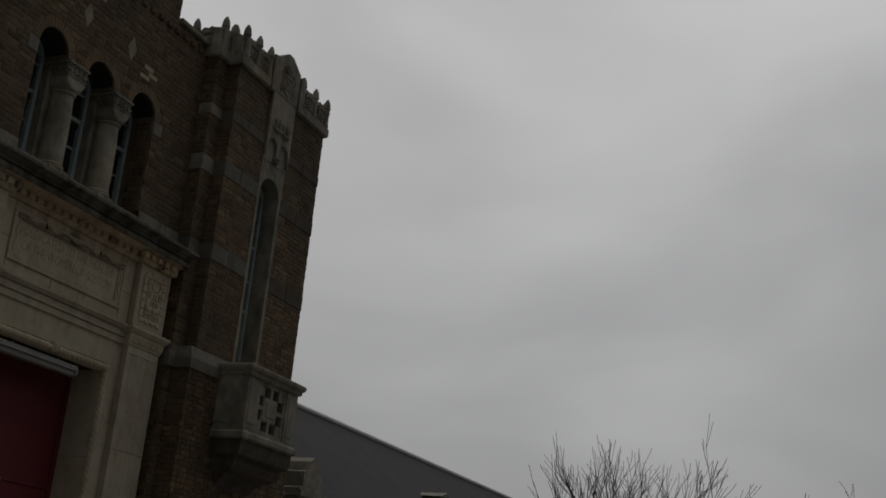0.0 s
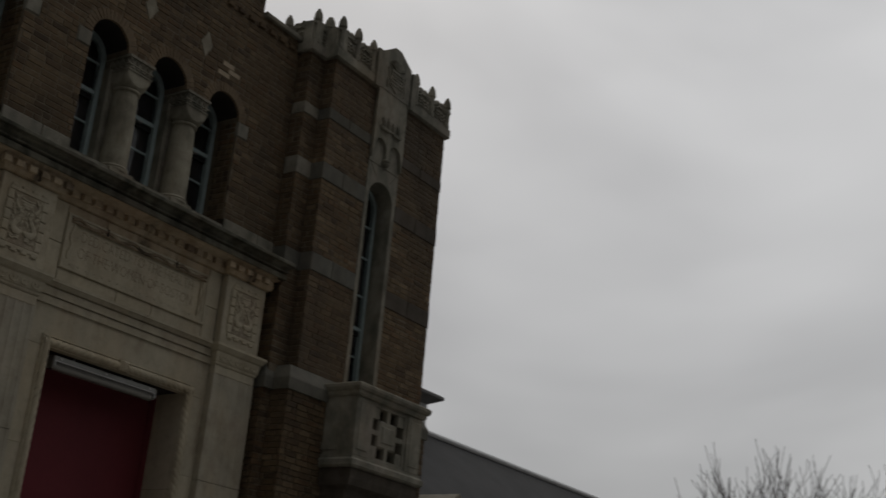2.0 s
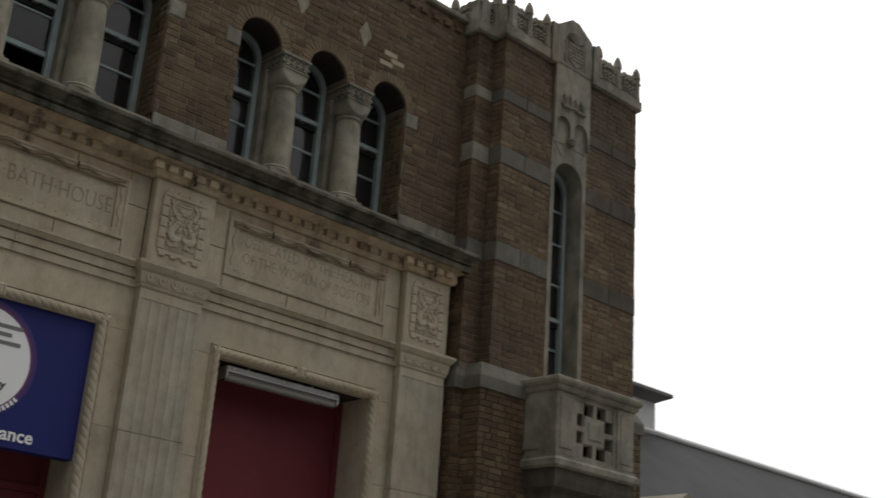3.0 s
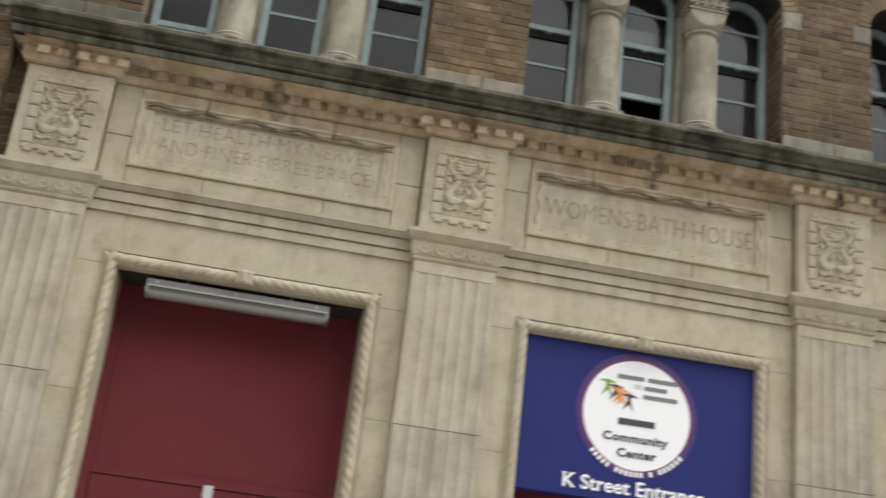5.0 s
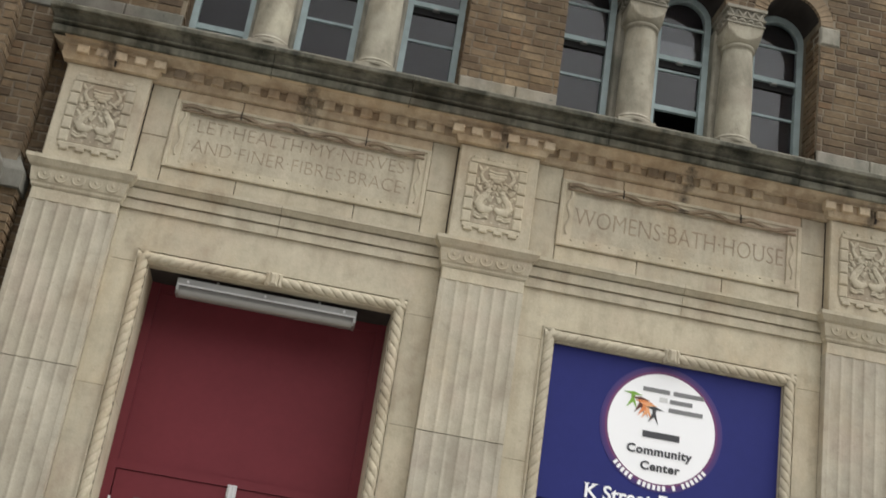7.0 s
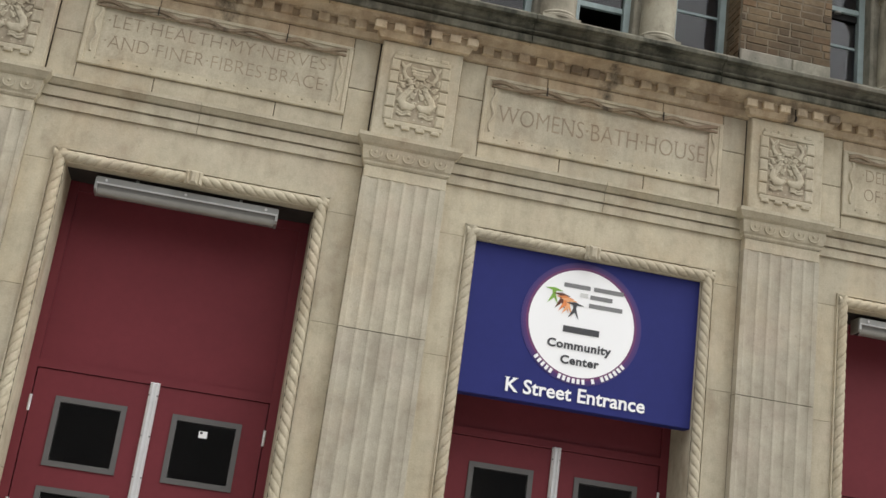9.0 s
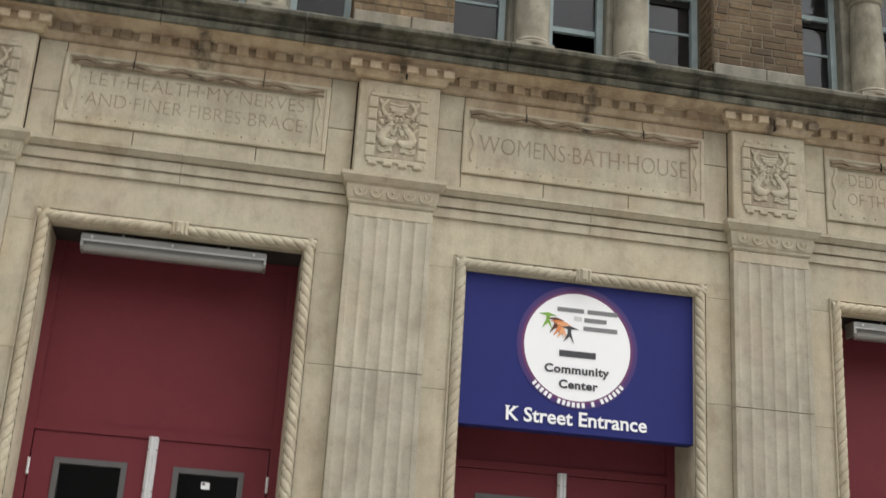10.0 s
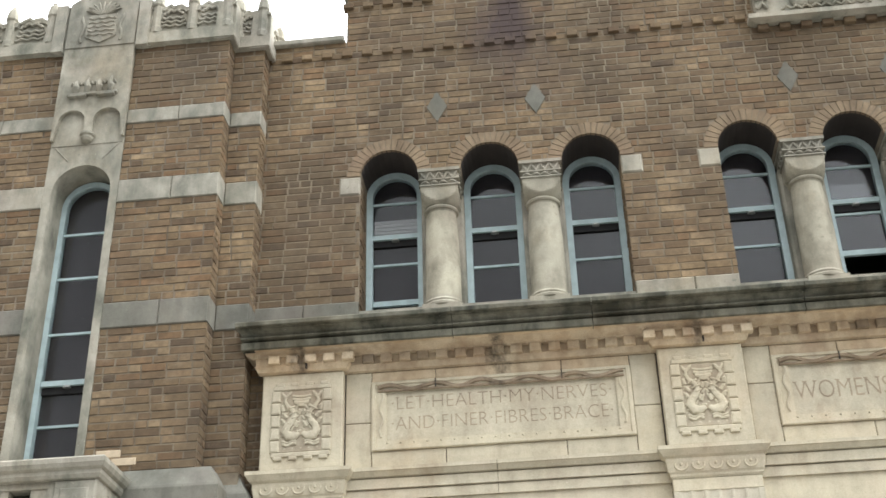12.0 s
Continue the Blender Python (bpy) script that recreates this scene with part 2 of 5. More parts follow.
TEAL = plain_material("weathered_blue_paint", (0.395, 0.485, 0.485), 0.6, 0, 0.2, 9.0, 0.12)
STEEL = plain_material("galvanised_steel", (0.42, 0.42, 0.40), 0.42, 0.6, 0.12, 8.0, 0.03)
ALU = plain_material("brushed_aluminium", (0.78, 0.78, 0.78), 0.4, 0.35, 0.08, 10.0, 0.02)
LITE_FRAME = plain_material("grey_lite_frame", (0.12, 0.115, 0.112), 0.5, 0.2, 0.1, 8.0, 0.02)
SLATE = plain_material("slate_roofing", (0.038, 0.037, 0.037), 0.8, 0, 0.3, 1.6, 0.3)
COPING = plain_material("lead_coping", (0.17, 0.165, 0.16), 0.6, 0, 0.2, 2.0, 0.1)
WOODWHITE = plain_material("white_painted_wood", (0.68, 0.68, 0.67), 0.55, 0, 0.08, 3.0, 0.05)
BARK = plain_material("bare_bark", (0.055, 0.043, 0.036), 0.9, 0, 0.3, 20.0, 0.4)
ASPHALT = plain_material("asphalt", (0.06, 0.06, 0.06), 0.9, 0, 0.25, 2.0, 0.4)
CONCRETE = plain_material("concrete_paving", (0.24, 0.232, 0.215), 0.9, 0, 0.15, 1.2, 0.3)
PLASTER = plain_material("dim_room_plaster", (0.20, 0.19, 0.18), 0.9, 0, 0.1, 1.0, 0.05)
# near-black for dirty open joints, and for shade painted on the soffits
SOOT_SHADE = plain_material("soot_and_shade_black", (0.03, 0.0235, 0.02), 0.95, 0, 0.3, 5.0, 0.3)
PANE_BACK = plain_material("dark_pane_backing", (0.052, 0.045, 0.048), 1.0, 0, 0.06, 1.5, 0.0)
BLIND = plain_material("pale_blind_cloth", (0.55, 0.54, 0.53), 0.8, 0, 0.06, 2.0, 0.02)


def glass_material(name, tint=(0.9, 0.92, 0.93)):
    m, n, l, b = shader(name)
    b.inputs["Base Color"].default_value = (*tint, 1)
    b.inputs["Transmission Weight"].default_value = 1.0
    b.inputs["IOR"].default_value = 1.36
    w = n.new("ShaderNodeTexNoise")
    w.inputs["Scale"].default_value = 3.0
    bumped(n, l, b, w.outputs["Fac"], 0.04, 0.01)
    b.inputs["Roughness"].default_value = 0.02
    return m


for painted in (RED, BLUE, SLATE):
    painted.node_tree.nodes["Principled BSDF"].inputs["Specular IOR Level"].default_value = 0.22
GAP_SHADE = plain_material("gap_shade_black", (0.014, 0.013, 0.013), 0.9, 0, 0.2, 8.0, 0.05)
PEACH = plain_material("pale_buff_brick", (0.45, 0.36, 0.25), 0.85, 0, 0.18, 14.0, 0.3)
GLASS = glass_material("window_glass")
DIFFUSER = plain_material("ribbed_lamp_lens", (0.3, 0.292, 0.275), 0.22, 0.6, 0.06, 12.0, 0.05)


# ---- mesh helpers ----
def quad_strip(bm, rows, closed=False):
    for a, b in zip(rows, rows[1:]):
        k = len(a)
        for i in range(k if closed else k - 1):
            bm.faces.new((a[i], a[(i + 1) % k], b[(i + 1) % k], b[i]))


def box(bm, x0, x1, y0, y1, z0, z1):
    v = [bm.verts.new((x, y, z)) for z in (z0, z1) for x, y in ((x0, y0), (x1, y0), (x1, y1), (x0, y1))]
    for f in ((3, 2, 1, 0), (4, 5, 6, 7), (0, 1, 5, 4), (1, 2, 6, 5), (2, 3, 7, 6), (3, 0, 4, 7)):
        bm.faces.new([v[i] for i in f])


def soft_box(bm, x0, x1, y0, y1, z0, z1, r=0.008):
    """A box whose front edges are chamfered."""
    back = [bm.verts.new(p) for p in ((x0, y1, z0), (x1, y1, z0), (x1, y1, z1), (x0, y1, z1))]
    side = [bm.verts.new(p) for p in ((x0, y0 + r, z0), (x1, y0 + r, z0), (x1, y0 + r, z1), (x0, y0 + r, z1))]
    face = [bm.verts.new(p) for p in ((x0 + r, y0, z0 + r), (x1 - r, y0, z0 + r), (x1 - r, y0, z1 - r), (x0 + r, y0, z1 - r))]
    quad_strip(bm, [back, side, face], True)
    bm.faces.new(face)
    bm.faces.new(back[::-1])


def extrude(bm, pts, y0, y1):
    """A flat outline in x and z, given depth from y0 (front) to y1."""
    a, b = [bm.verts.new((x, y0, z)) for x, z in pts], [bm.verts.new((x, y1, z)) for x, z in pts]
    bm.faces.new(a)
    bm.faces.new(b[::-1])
    quad_strip(bm, [b, a], True)


def arc(cx, cz, r, a0, a1, k):
    return [(cx + r * math.cos(radians(a0 + (a1 - a0) * i / k)), cz + r * math.sin(radians(a0 + (a1 - a0) * i / k))) for i in range(k + 1)]


def mould(bm, prof, x0, x1, face, back):
    """A moulding with mitred returns: prof lists (projection, z) from bottom to top."""
    rows = [[bm.verts.new(p) for p in ((x0 - d, back, z), (x0 - d, face - d, z), (x1 + d, face - d, z), (x1 + d, back, z))] for d, z in prof]
    quad_strip(bm, rows)
    bm.faces.new(rows[0][::-1])
    bm.faces.new(rows[-1])
    bm.faces.new([r[0] for r in rows])
    bm.faces.new([r[3] for r in rows][::-1])


def lathe(bm, prof, cx, cy, k=20, a0=0.0, a1=360.0):
    full = a1 - a0 >= 360
    rows = []
    for r, z in prof:
        rows.append([bm.verts.new((cx + r * math.cos(radians(a0 + (a1 - a0) * i / k)), cy + r * math.sin(radians(a0 + (a1 - a0) * i / k)), z)) for i in range(k if full else k + 1)])
    quad_strip(bm, rows, full)
    if full:
        bm.faces.new(rows[0][::-1])
        bm.faces.new(rows[-1])


def tube(bm, pts, radii, k=8):
    """A tube along a line of points; radii: one for all, or one each."""
    pts = [Vector(p) for p in pts]
    radii = [radii] * len(pts) if isinstance(radii, (int, float)) else radii
    rows, ref = [], None
    for i, p in enumerate(pts):
        d = (pts[min(i + 1, len(pts) - 1)] - pts[max(i - 1, 0)]).normalized()
        if ref is None:
            ref = d.orthogonal().normalized()
        ref = (ref - d * ref.dot(d)).normalized()
        s = d.cross(ref)
        rows.append([bm.verts.new(p + radii[i] * (math.cos(2 * math.pi * j / k) * ref + math.sin(2 * math.pi * j / k) * s)) for j in range(k)])
    quad_strip(bm, rows, True)
    bm.faces.new(rows[0][::-1])
    bm.faces.new(rows[-1])


def rope(bm, a, b, radius, twist, face):
    """A twisted rope moulding from a to b (x, z) half sunk in the plane y = face."""
    length = math.hypot(b[0] - a[0], b[1] - a[1])
    steps, k = max(8, int(length / 0.0085)), 14
    ux, uz = (b[0] - a[0]) / length, (b[1] - a[1]) / length
    rows = []
    for i in range(steps + 1):
        s, row = length * i / steps, []
        for j in range(k + 1):
            th = math.pi * j / k
            r = radius * (1.02 - 0.3 * (1 - abs(math.sin(1.5 * th + twist * s * 38.0))) ** 3.6)
            off = math.cos(th) * r
            row.append(bm.verts.new((a[0] + ux * s - uz * off, face - math.sin(th) * r * 1.05, a[1] + uz * s + ux * off)))
        rows.append(row)
    quad_strip(bm, rows)


def mesh_of(name, bm, material, smooth=False):
    bmesh.ops.recalc_face_normals(bm, faces=bm.faces[:])
    me = bpy.data.meshes.new(name)
    bm.to_mesh(me)
    bm.free()
    me.materials.append(material)
    if smooth:
        me.shade_smooth()
        me.set_sharp_from_angle(angle=radians(38))
    return me


def part(name, bm, material, parent=None, label="", smooth=False):
    ob = new(name, mesh_of(name, bm, material, smooth))
    ob.parent = parent
    return tagged(ob, label=label)


def thing(name, label, category, group="", kind="", at=(0, 0, 0)):
    ob = new(name)
    ob.location = at
    return tagged(ob, label, category, group, kind)


def boxes(*dims):
    bm = bmesh.new()
    for d in dims:
        box(bm, *d)
    return bm


def lettering(text, size, x, y, z, depth, material, parent, name="lettering", label="", width=None, spacing=1.0, bold=0.0, serif=0.0):
    cu = bpy.data.curves.new(name, "FONT")
    cu.body, cu.size, cu.extrude, cu.align_x, cu.space_character = text, size, depth, "CENTER", spacing
    cu.resolution_u, cu.offset = 3, bold
    tmp = new(name, cu)
    bpy.context.view_layer.update()
    me = bpy.data.meshes.new_from_object(tmp.evaluated_get(bpy.context.evaluated_depsgraph_get()))
    bpy.data.objects.remove(tmp)
    co = [v.co for v in me.vertices]
    if width and co:
        f = width / (max(c.x for c in co) - min(c.x for c in co))
        for v in me.vertices:
            v.co.x *= f
    me.materials.clear()
    me.materials.append(material)
    # every letter, and every dot between words, is a piece of its own
    spans = []
    for lo, hi in sorted((min(co[i].x for i in f.vertices), max(co[i].x for i in f.vertices)) for f in me.polygons):
        if spans and lo < spans[-1][1] - 1e-4:
            spans[-1][1] = max(hi, spans[-1][1])
        else:
            spans.append([lo, hi])
    for lo, hi in spans:
        bm = bmesh.new()
        bm.from_mesh(me)
        bmesh.ops.delete(bm, geom=[v for v in bm.verts if not lo - 1e-4 <= v.co.x <= hi + 1e-4], context="VERTS")
        if serif and len(bm.verts) > 16:
            # the feet and heads of the stems flare out into wedges
            top = max(v.co.y for v in bm.verts)
            for cut in (0.06 * size, top - 0.06 * size):
                bmesh.ops.bisect_plane(bm, geom=bm.verts[:] + bm.edges[:] + bm.faces[:], plane_co=(0, cut, 0), plane_no=(0, 1, 0))
            out = {}
            for e in bm.edges:
                a, b = sorted((v.co.copy() for v in e.verts), key=lambda c: c.x)
                if abs(a.y - b.y) < 0.004 * size and 0.03 * size < b.x - a.x < 0.24 * size and min(abs(a.y), abs(a.y - top)) < 0.015 * size:
                    out[round(a.x, 4), round(a.y, 4)] = -serif * size
                    out[round(b.x, 4), round(b.y, 4)] = serif * size
            for v in bm.verts:
                v.co.x += out.get((round(v.co.x, 4), round(v.co.y, 4)), 0.0)
        ob = new(name, mesh_of(name, bm, material))
        ob.matrix_basis = pose(x, y, z, 90, 0, 0)
        ob.parent = parent
        tagged(ob, label=label)


# ---- brickwork ----
COURSE, BRICK_L, JOINT = 0.0715, 0.2, 0.012
rng = random.Random(7)


def free_spans(u0, u1, shut):
    spans = [(u0, u1)]
    for a, b in sorted(shut):
        spans = [q for p0, p1 in spans for q in ((p0, min(p1, a)), (max(p0, b), p1)) if q[1] - q[0] > 0.035]
    return spans


def lay(u0, u1, z0, z1, shut=lambda z: []):
    """Bricks of a running bond as (u0, u1, z0, z1) within a face, round what is shut at each height."""
    out = []
    rows = max(1, round((z1 - z0) / COURSE))
    h = (z1 - z0) / rows
    for i in range(rows):
        za, zb = z0 + i * h + JOINT / 2, z0 + (i + 1) * h - JOINT / 2
        shift = (0.0, 0.5, 0.08, 0.57)[i % 4] * BRICK_L + 0.01 * rng.random()
        for a, b in free_spans(u0, u1, shut((za + zb) / 2)):
            u = u0 - shift
            while u < b:
                step = BRICK_L / 2 + JOINT / 2 if rng.random() < 0.3 else BRICK_L + JOINT
                p, q = max(u, a), min(u + step - JOINT, b)
                if q - p > 0.02:
                    out.append((p, q, za, zb))
                u += step
    return out


UNIT = bmesh.new()
soft_box(UNIT, -0.5, 0.5, 0.0, 1.0, -0.5, 0.5, 0.03)
BRICK_MESH = mesh_of("brick", UNIT, BRICK)


def set_bricks(rects, parent, place, single=lambda r: False, depth=0.03, name="brickwork"):
    """place(u, d, z) gives a point for u along the face and d behind it. The stretch told by single() is of bricks of their own."""
    verts, faces, made = [], [], 0
    o, ax, ay = Vector(place(0, 0, 0)), Vector(place(1, 0, 0)), Vector(place(0, 1, 0))
    turn = Matrix((ax - o, ay - o, Vector((0, 0, 1)))).transposed()
    for r in rects:
        u0, u1, za, zb = r
        d = rng.uniform(-0.004, 0.003)
        u0, u1, za, zb = u0 + rng.uniform(-.001, .004), u1 - rng.uniform(-.001, .004), za + rng.uniform(-.001, .003), zb - rng.uniform(-.001, .003)
        if made < 300 and single(r):
            made += 1
            ob = new("brick", BRICK_MESH)
            ob.parent = parent
            loc = Vector(place((u0 + u1) / 2, d, (za + zb) / 2))
            ob.matrix_basis = Matrix.Translation(loc) @ turn.to_4x4() @ Matrix.Diagonal((u1 - u0, depth, zb - za, 1))
            continue
        k, c = len(verts), 0.003
        verts += [place(*p) for p in ((u0, d + depth, za), (u1, d + depth, za), (u1, d + depth, zb), (u0, d + depth, zb), (u0, d + c, za), (u1, d + c, za), (u1, d + c, zb), (u0, d + c, zb), (u0 + c, d, za + c), (u1 - c, d, za + c), (u1 - c, d, zb - c), (u0 + c, d, zb - c))]
        for a in (0, 4):
            faces += [tuple(k + a + i for i in (j, (j + 1) % 4, (j + 1) % 4 + 4, j + 4)) for j in range(4)]
        faces.append((k + 8, k + 9, k + 10, k + 11))
    if verts:
        me = bpy.data.meshes.new(name)
        me.from_pydata(verts, [], faces)
        bm = bmesh.new()
        bm.from_mesh(me)
        bmesh.ops.recalc_face_normals(bm, faces=bm.faces[:])
        bm.to_mesh(me)
        bm.free()
        me.materials.append(BRICK)
        ob = new(name, me)
        ob.parent = parent
        tagged(ob, kind="stuff")


def front(y):
    return lambda u, d, z: (u, y + d, z)


def mirrored_front(s, y):
    return lambda u, d, z: (s * u, y + d, z)


def inner_side(s, x):
    """A face that looks towards the middle of the front; u runs along y."""
    return lambda u, d, z: (s * (x + d), u, z)


# ---- ground ----
tagged(part("ground", boxes((-300, 300, -300, 300, -0.6, -0.14)), ASPHALT), "grey asphalt ground reaching to the horizon", "ground", kind="structure")
tagged(part("pavement", boxes((-60, 60, -10.6, 6, -0.5, 0.0)), CONCRETE), "grey concrete pavement in front of the building", "pavement", kind="structure")
steps = thing("entrance_steps", "plain limestone entrance steps up to the doors", "steps", kind="structure")
for i in range(4):
    part("step", boxes((-5.3, 5.3, -1.6 + 0.32 * i, 0.9, 0.185 * i, 0.185 * (i + 1) - 0.003)), STONE_GREY, steps)
FLOOR = 0.74
# unseen wall, added to cut low sky light and darken the glass reflections
tagged(part("street_wall", boxes((-70, 70, -26, -25.5, -0.3, 9.5)), SLATE), "plain dark wall added out of view to cut light and darken reflections", "wall", kind="structure")

# ---- main brick front between the towers ----
BF, SPRING, AR = 0.05, 7.828, 0.263
EDGE = 0.91 + AR
GROUPS, OFFS = (-3.2, 0.0, 3.2), (-0.91, 0.0, 0.91)
LOW, MID, HIGH = 9.39, 9.99, 10.55
wall = thing("wall_front", "brown brick front wall with soot and a dark leak stain", "wall", kind="structure")
outline = [(-5.6, 6.2)]
for g in GROUPS:
    outline += [(g - EDGE, 6.2), (g - EDGE, SPRING)]
    for o in OFFS:
        outline += arc(g + o, SPRING, AR, 180, 0, 14)
    outline += [(g + EDGE, SPRING), (g + EDGE, 6.2)]
outline += [(5.6, 6.2), (5.6, LOW), (4.52, LOW), (4.52, MID), (3.62, MID), (3.62, HIGH), (-3.62, HIGH), (-3.62, MID), (-4.52, MID), (-4.52, LOW), (-5.6, LOW)]
clean = [p for i, p in enumerate(outline) if i == 0 or math.dist(p, outline[i - 1]) > 1e-5]
bm = bmesh.new()
extrude(bm, clean, BF + 0.005, BF + 0.42)
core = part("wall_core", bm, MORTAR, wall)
# downward arch faces near black: soot, and the shade under the arches painted in
core.data.materials.append(SOOT_SHADE)
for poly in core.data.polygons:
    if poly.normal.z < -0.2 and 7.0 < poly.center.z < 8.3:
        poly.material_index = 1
part("lower_wall", boxes((-5.6, -4.3, BF + 0.005, BF + 0.4, 0, 6.2), (4.3, 5.6, BF + 0.005, BF + 0.4, 0, 6.2)), MORTAR, wall)


def front_shut(z):
    shut = []
    if z > LOW:
        shut += [(-9, -4.52), (4.52, 9)]
    if z > MID:
        shut += [(-9, -3.62), (3.62, 9)]
    for g in GROUPS:
        if z < SPRING:
            shut.append((g - EDGE, g + EDGE))
            if z > 7.62:
                shut += [(g - 1.36, g - 1.165), (g + 1.165, g + 1.36)]
        for o in OFFS:
            if SPRING <= z < SPRING + AR + 0.124:
                w = math.sqrt((AR + 0.124) ** 2 - (z - SPRING) ** 2)
                shut.append((g + o - w, g + o + w))
        for o in (-0.455, 0.455):
            k = abs(z - 8.53)
            if k < 0.165:
                shut.append((g + o - 0.098 * (1 - k / 0.175), g + o + 0.098 * (1 - k / 0.175)))
    if z > 9.12:
        shut.append((-0.66, 0.66))
    return shut


TAIL = []
TAIL.append(lambda: set_bricks(lay(-5.45, 5.45, 6.55, HIGH, front_shut), wall, front(BF), lambda r: r[0] > -5.3 and r[1] < -0.6 and r[3] < 7.75))
TAIL.append(lambda: [set_bricks(lay(5.12, 5.45, 0, 6.2), wall, mirrored_front(s, BF)) for s in (-1, 1)])

# stone course over the cornice
for x0, x1 in ((-5.45, -4.371), (-2.029, -1.171), (1.171, 2.029), (4.371, 5.45)):
    cuts = [x0, (x0 + x1) / 2 + 0.06, x1]
    for a, b in zip(cuts, cuts[1:]):
        bm = bmesh.new()
        soft_box(bm, a + 0.002, b - 0.002, BF - 0.02, BF + 0.3, 6.25, 6.548, 0.01)
        part("sill_course_stone", bm, LOZ if x0 < -5 else STONE_GREY, wall)
for g in GROUPS:
    bm = bmesh.new()
    box(bm, g - 1.169, g + 1.169, BF + 0.0, BF + 0.5, 6.2, 6.46)
    part("window_sill", bm, STONE_GREY, wall)

# arch rings of header bricks, shared wedge
W = bmesh.new()
R0, R1, DA = AR - 0.002, AR + 0.118, math.pi / 19
va = [[W.verts.new((r * math.sin(t), y, r * math.cos(t))) for r, t in ((R0, -DA / 2 + 0.014), (R0, DA / 2 - 0.014), (R1, DA / 2 - 0.012), (R1, -DA / 2 + 0.012))] for y in (0.0, 0.035)]
quad_strip(W, [va[1], va[0]], True)
W.faces.new(va[0])
WEDGE = mesh_of("arch_brick", W, stone_material("buff_brick", (0.265, 0.2, 0.13), (0.175, 0.128, 0.08), (0.12, 0.085, 0.054), 0.45, 0.8))


def arch_rings():
    for g in GROUPS:
        for o in OFFS:
            for i in range(19):
                ob = new("arch_brick", WEDGE)
                ob.parent = wall
                ob.matrix_basis = Matrix.Translation((g + o, BF - 0.001 + rng.uniform(-0.002, 0.002), SPRING)) @ Matrix.Rotation(-math.pi / 2 + DA * (i + 0.5), 4, "Y")


TAIL.append(arch_rings)


def jambs():
    for g in GROUPS:
        for s in (-1, 1):
            x = g + s * 1.167
            set_bricks(lay(BF + 0.036, BF + 0.3, 6.46, SPRING), wall, lambda u, d, z: (x + s * d, u, z), depth=0.02)


TAIL.append(jambs)


def pale_bricks():
    """Newer, paler bricks of old repairs."""
    for x, y, z, par in ((4.0, BF, 8.295, wall), (4.17, BF, 8.366, wall), (4.06, BF, 8.437, wall), (2.9, BF, 8.87, wall)):
        bm = bmesh.new()
        soft_box(bm, x - 0.1, x + 0.1, y - 0.006, y + 0.03, z - 0.031, z + 0.031, 0.004)
        part("pale_brick", bm, PEACH, par, "pale newer brick")


TAIL.append(pale_bricks)

# lozenges and impost blocks
bm = bmesh.new()
extrude(bm, [(-0.096, 0), (0, -0.17), (0.096, 0), (0, 0.17)], -0.004, 0.05)
LOZENGE_PALE = mesh_of("lozenge", bm.copy(), STONE_PALE)
LOZENGE = mesh_of("lozenge", bm, LOZ)
bm = bmesh.new()
soft_box(bm, -0.092, 0.092, -0.012, 0.2, -0.09, 0.09, 0.012)
IMPOST = mesh_of("impost_block", bm, STONE_GREY)
for g in GROUPS:
    for o in (-0.455, 0.455):
        ob = new("lozenge", LOZENGE if g < 1 else LOZENGE_PALE)
        ob.parent, ob.location = wall, (g + o, BF, 8.53)
    for o in (-1.262, 1.262):
        ob = new("impost_block", IMPOST)
        ob.parent, ob.location = wall, (g + o, BF, 7.725)

# projecting course of small headers, and the copings
bm = bmesh.new()
soft_box(bm, -0.05, 0.05, -0.035, 0.05, -0.03, 0.03, 0.006)
TOOTH = mesh_of("corbel_brick", bm, BRICK)


def teeth():
    for i in range(-27, 28):
        if abs(i * 0.196) > 0.72:
            ob = new("corbel_brick", TOOTH)
            ob.parent, ob.location = wall, (i * 0.196, BF, 9.235)
    for i in range(-3, 4):
        ob = new("corbel_brick", TOOTH)
        ob.parent, ob.location = wall, (i * 0.196, BF - 0.012, 9.085)
    for i in range(5):
        for s in (-1, 1):
            ob = new("corbel_brick", TOOTH)
            ob.parent, ob.location = wall, (s * (3.72 + i * 0.196), BF, 9.83)


TAIL.append(teeth)
for s in (-1, 1):
    for a, b, z in ((4.54, 5.5, LOW), (3.64, 4.56, MID)):
        a, b = sorted((s * a, s * b))
        bm = bmesh.new()
        soft_box(bm, a, b, BF - 0.05, BF + 0.5, z, z + 0.07, 0.012)
        part("coping_stone", bm, STONE_GREY, wall)
bm = bmesh.new()
soft_box(bm, -3.68, 3.68, BF - 0.05, BF + 0.5, HIGH, HIGH + 0.085, 0.012)
part("coping_stone", bm, STONE_GREY, wall)

# rooms behind, closed and dim
room = thing("building_core", "plain closed rooms behind the brick front", "building", kind="structure")
part("rear_wall", boxes((-8.2, 8.2, 9.0, 9.3, 0, 9.3)), MORTAR, room)
part("roof_slab", boxes((-8.2, 8.2, BF + 0.42, 9.3, 9.3, 9.5)), COPING, room)
part("floor_slab", boxes((-8.1, 8.1, 0.75, 9.0, 5.9, 6.15), (-8.1, 8.1, 0.55, 9.0, 0.3, FLOOR)), PLASTER, room)
part("cross_wall", boxes((-8.2, -7.95, 0.5, 9.0, 0, 9.3), (7.95, 8.2, 0.5, 9.0, 0, 9.3), (-8.0, 8.0, 3.4, 3.5, 0, 9.3)), PLASTER, room)


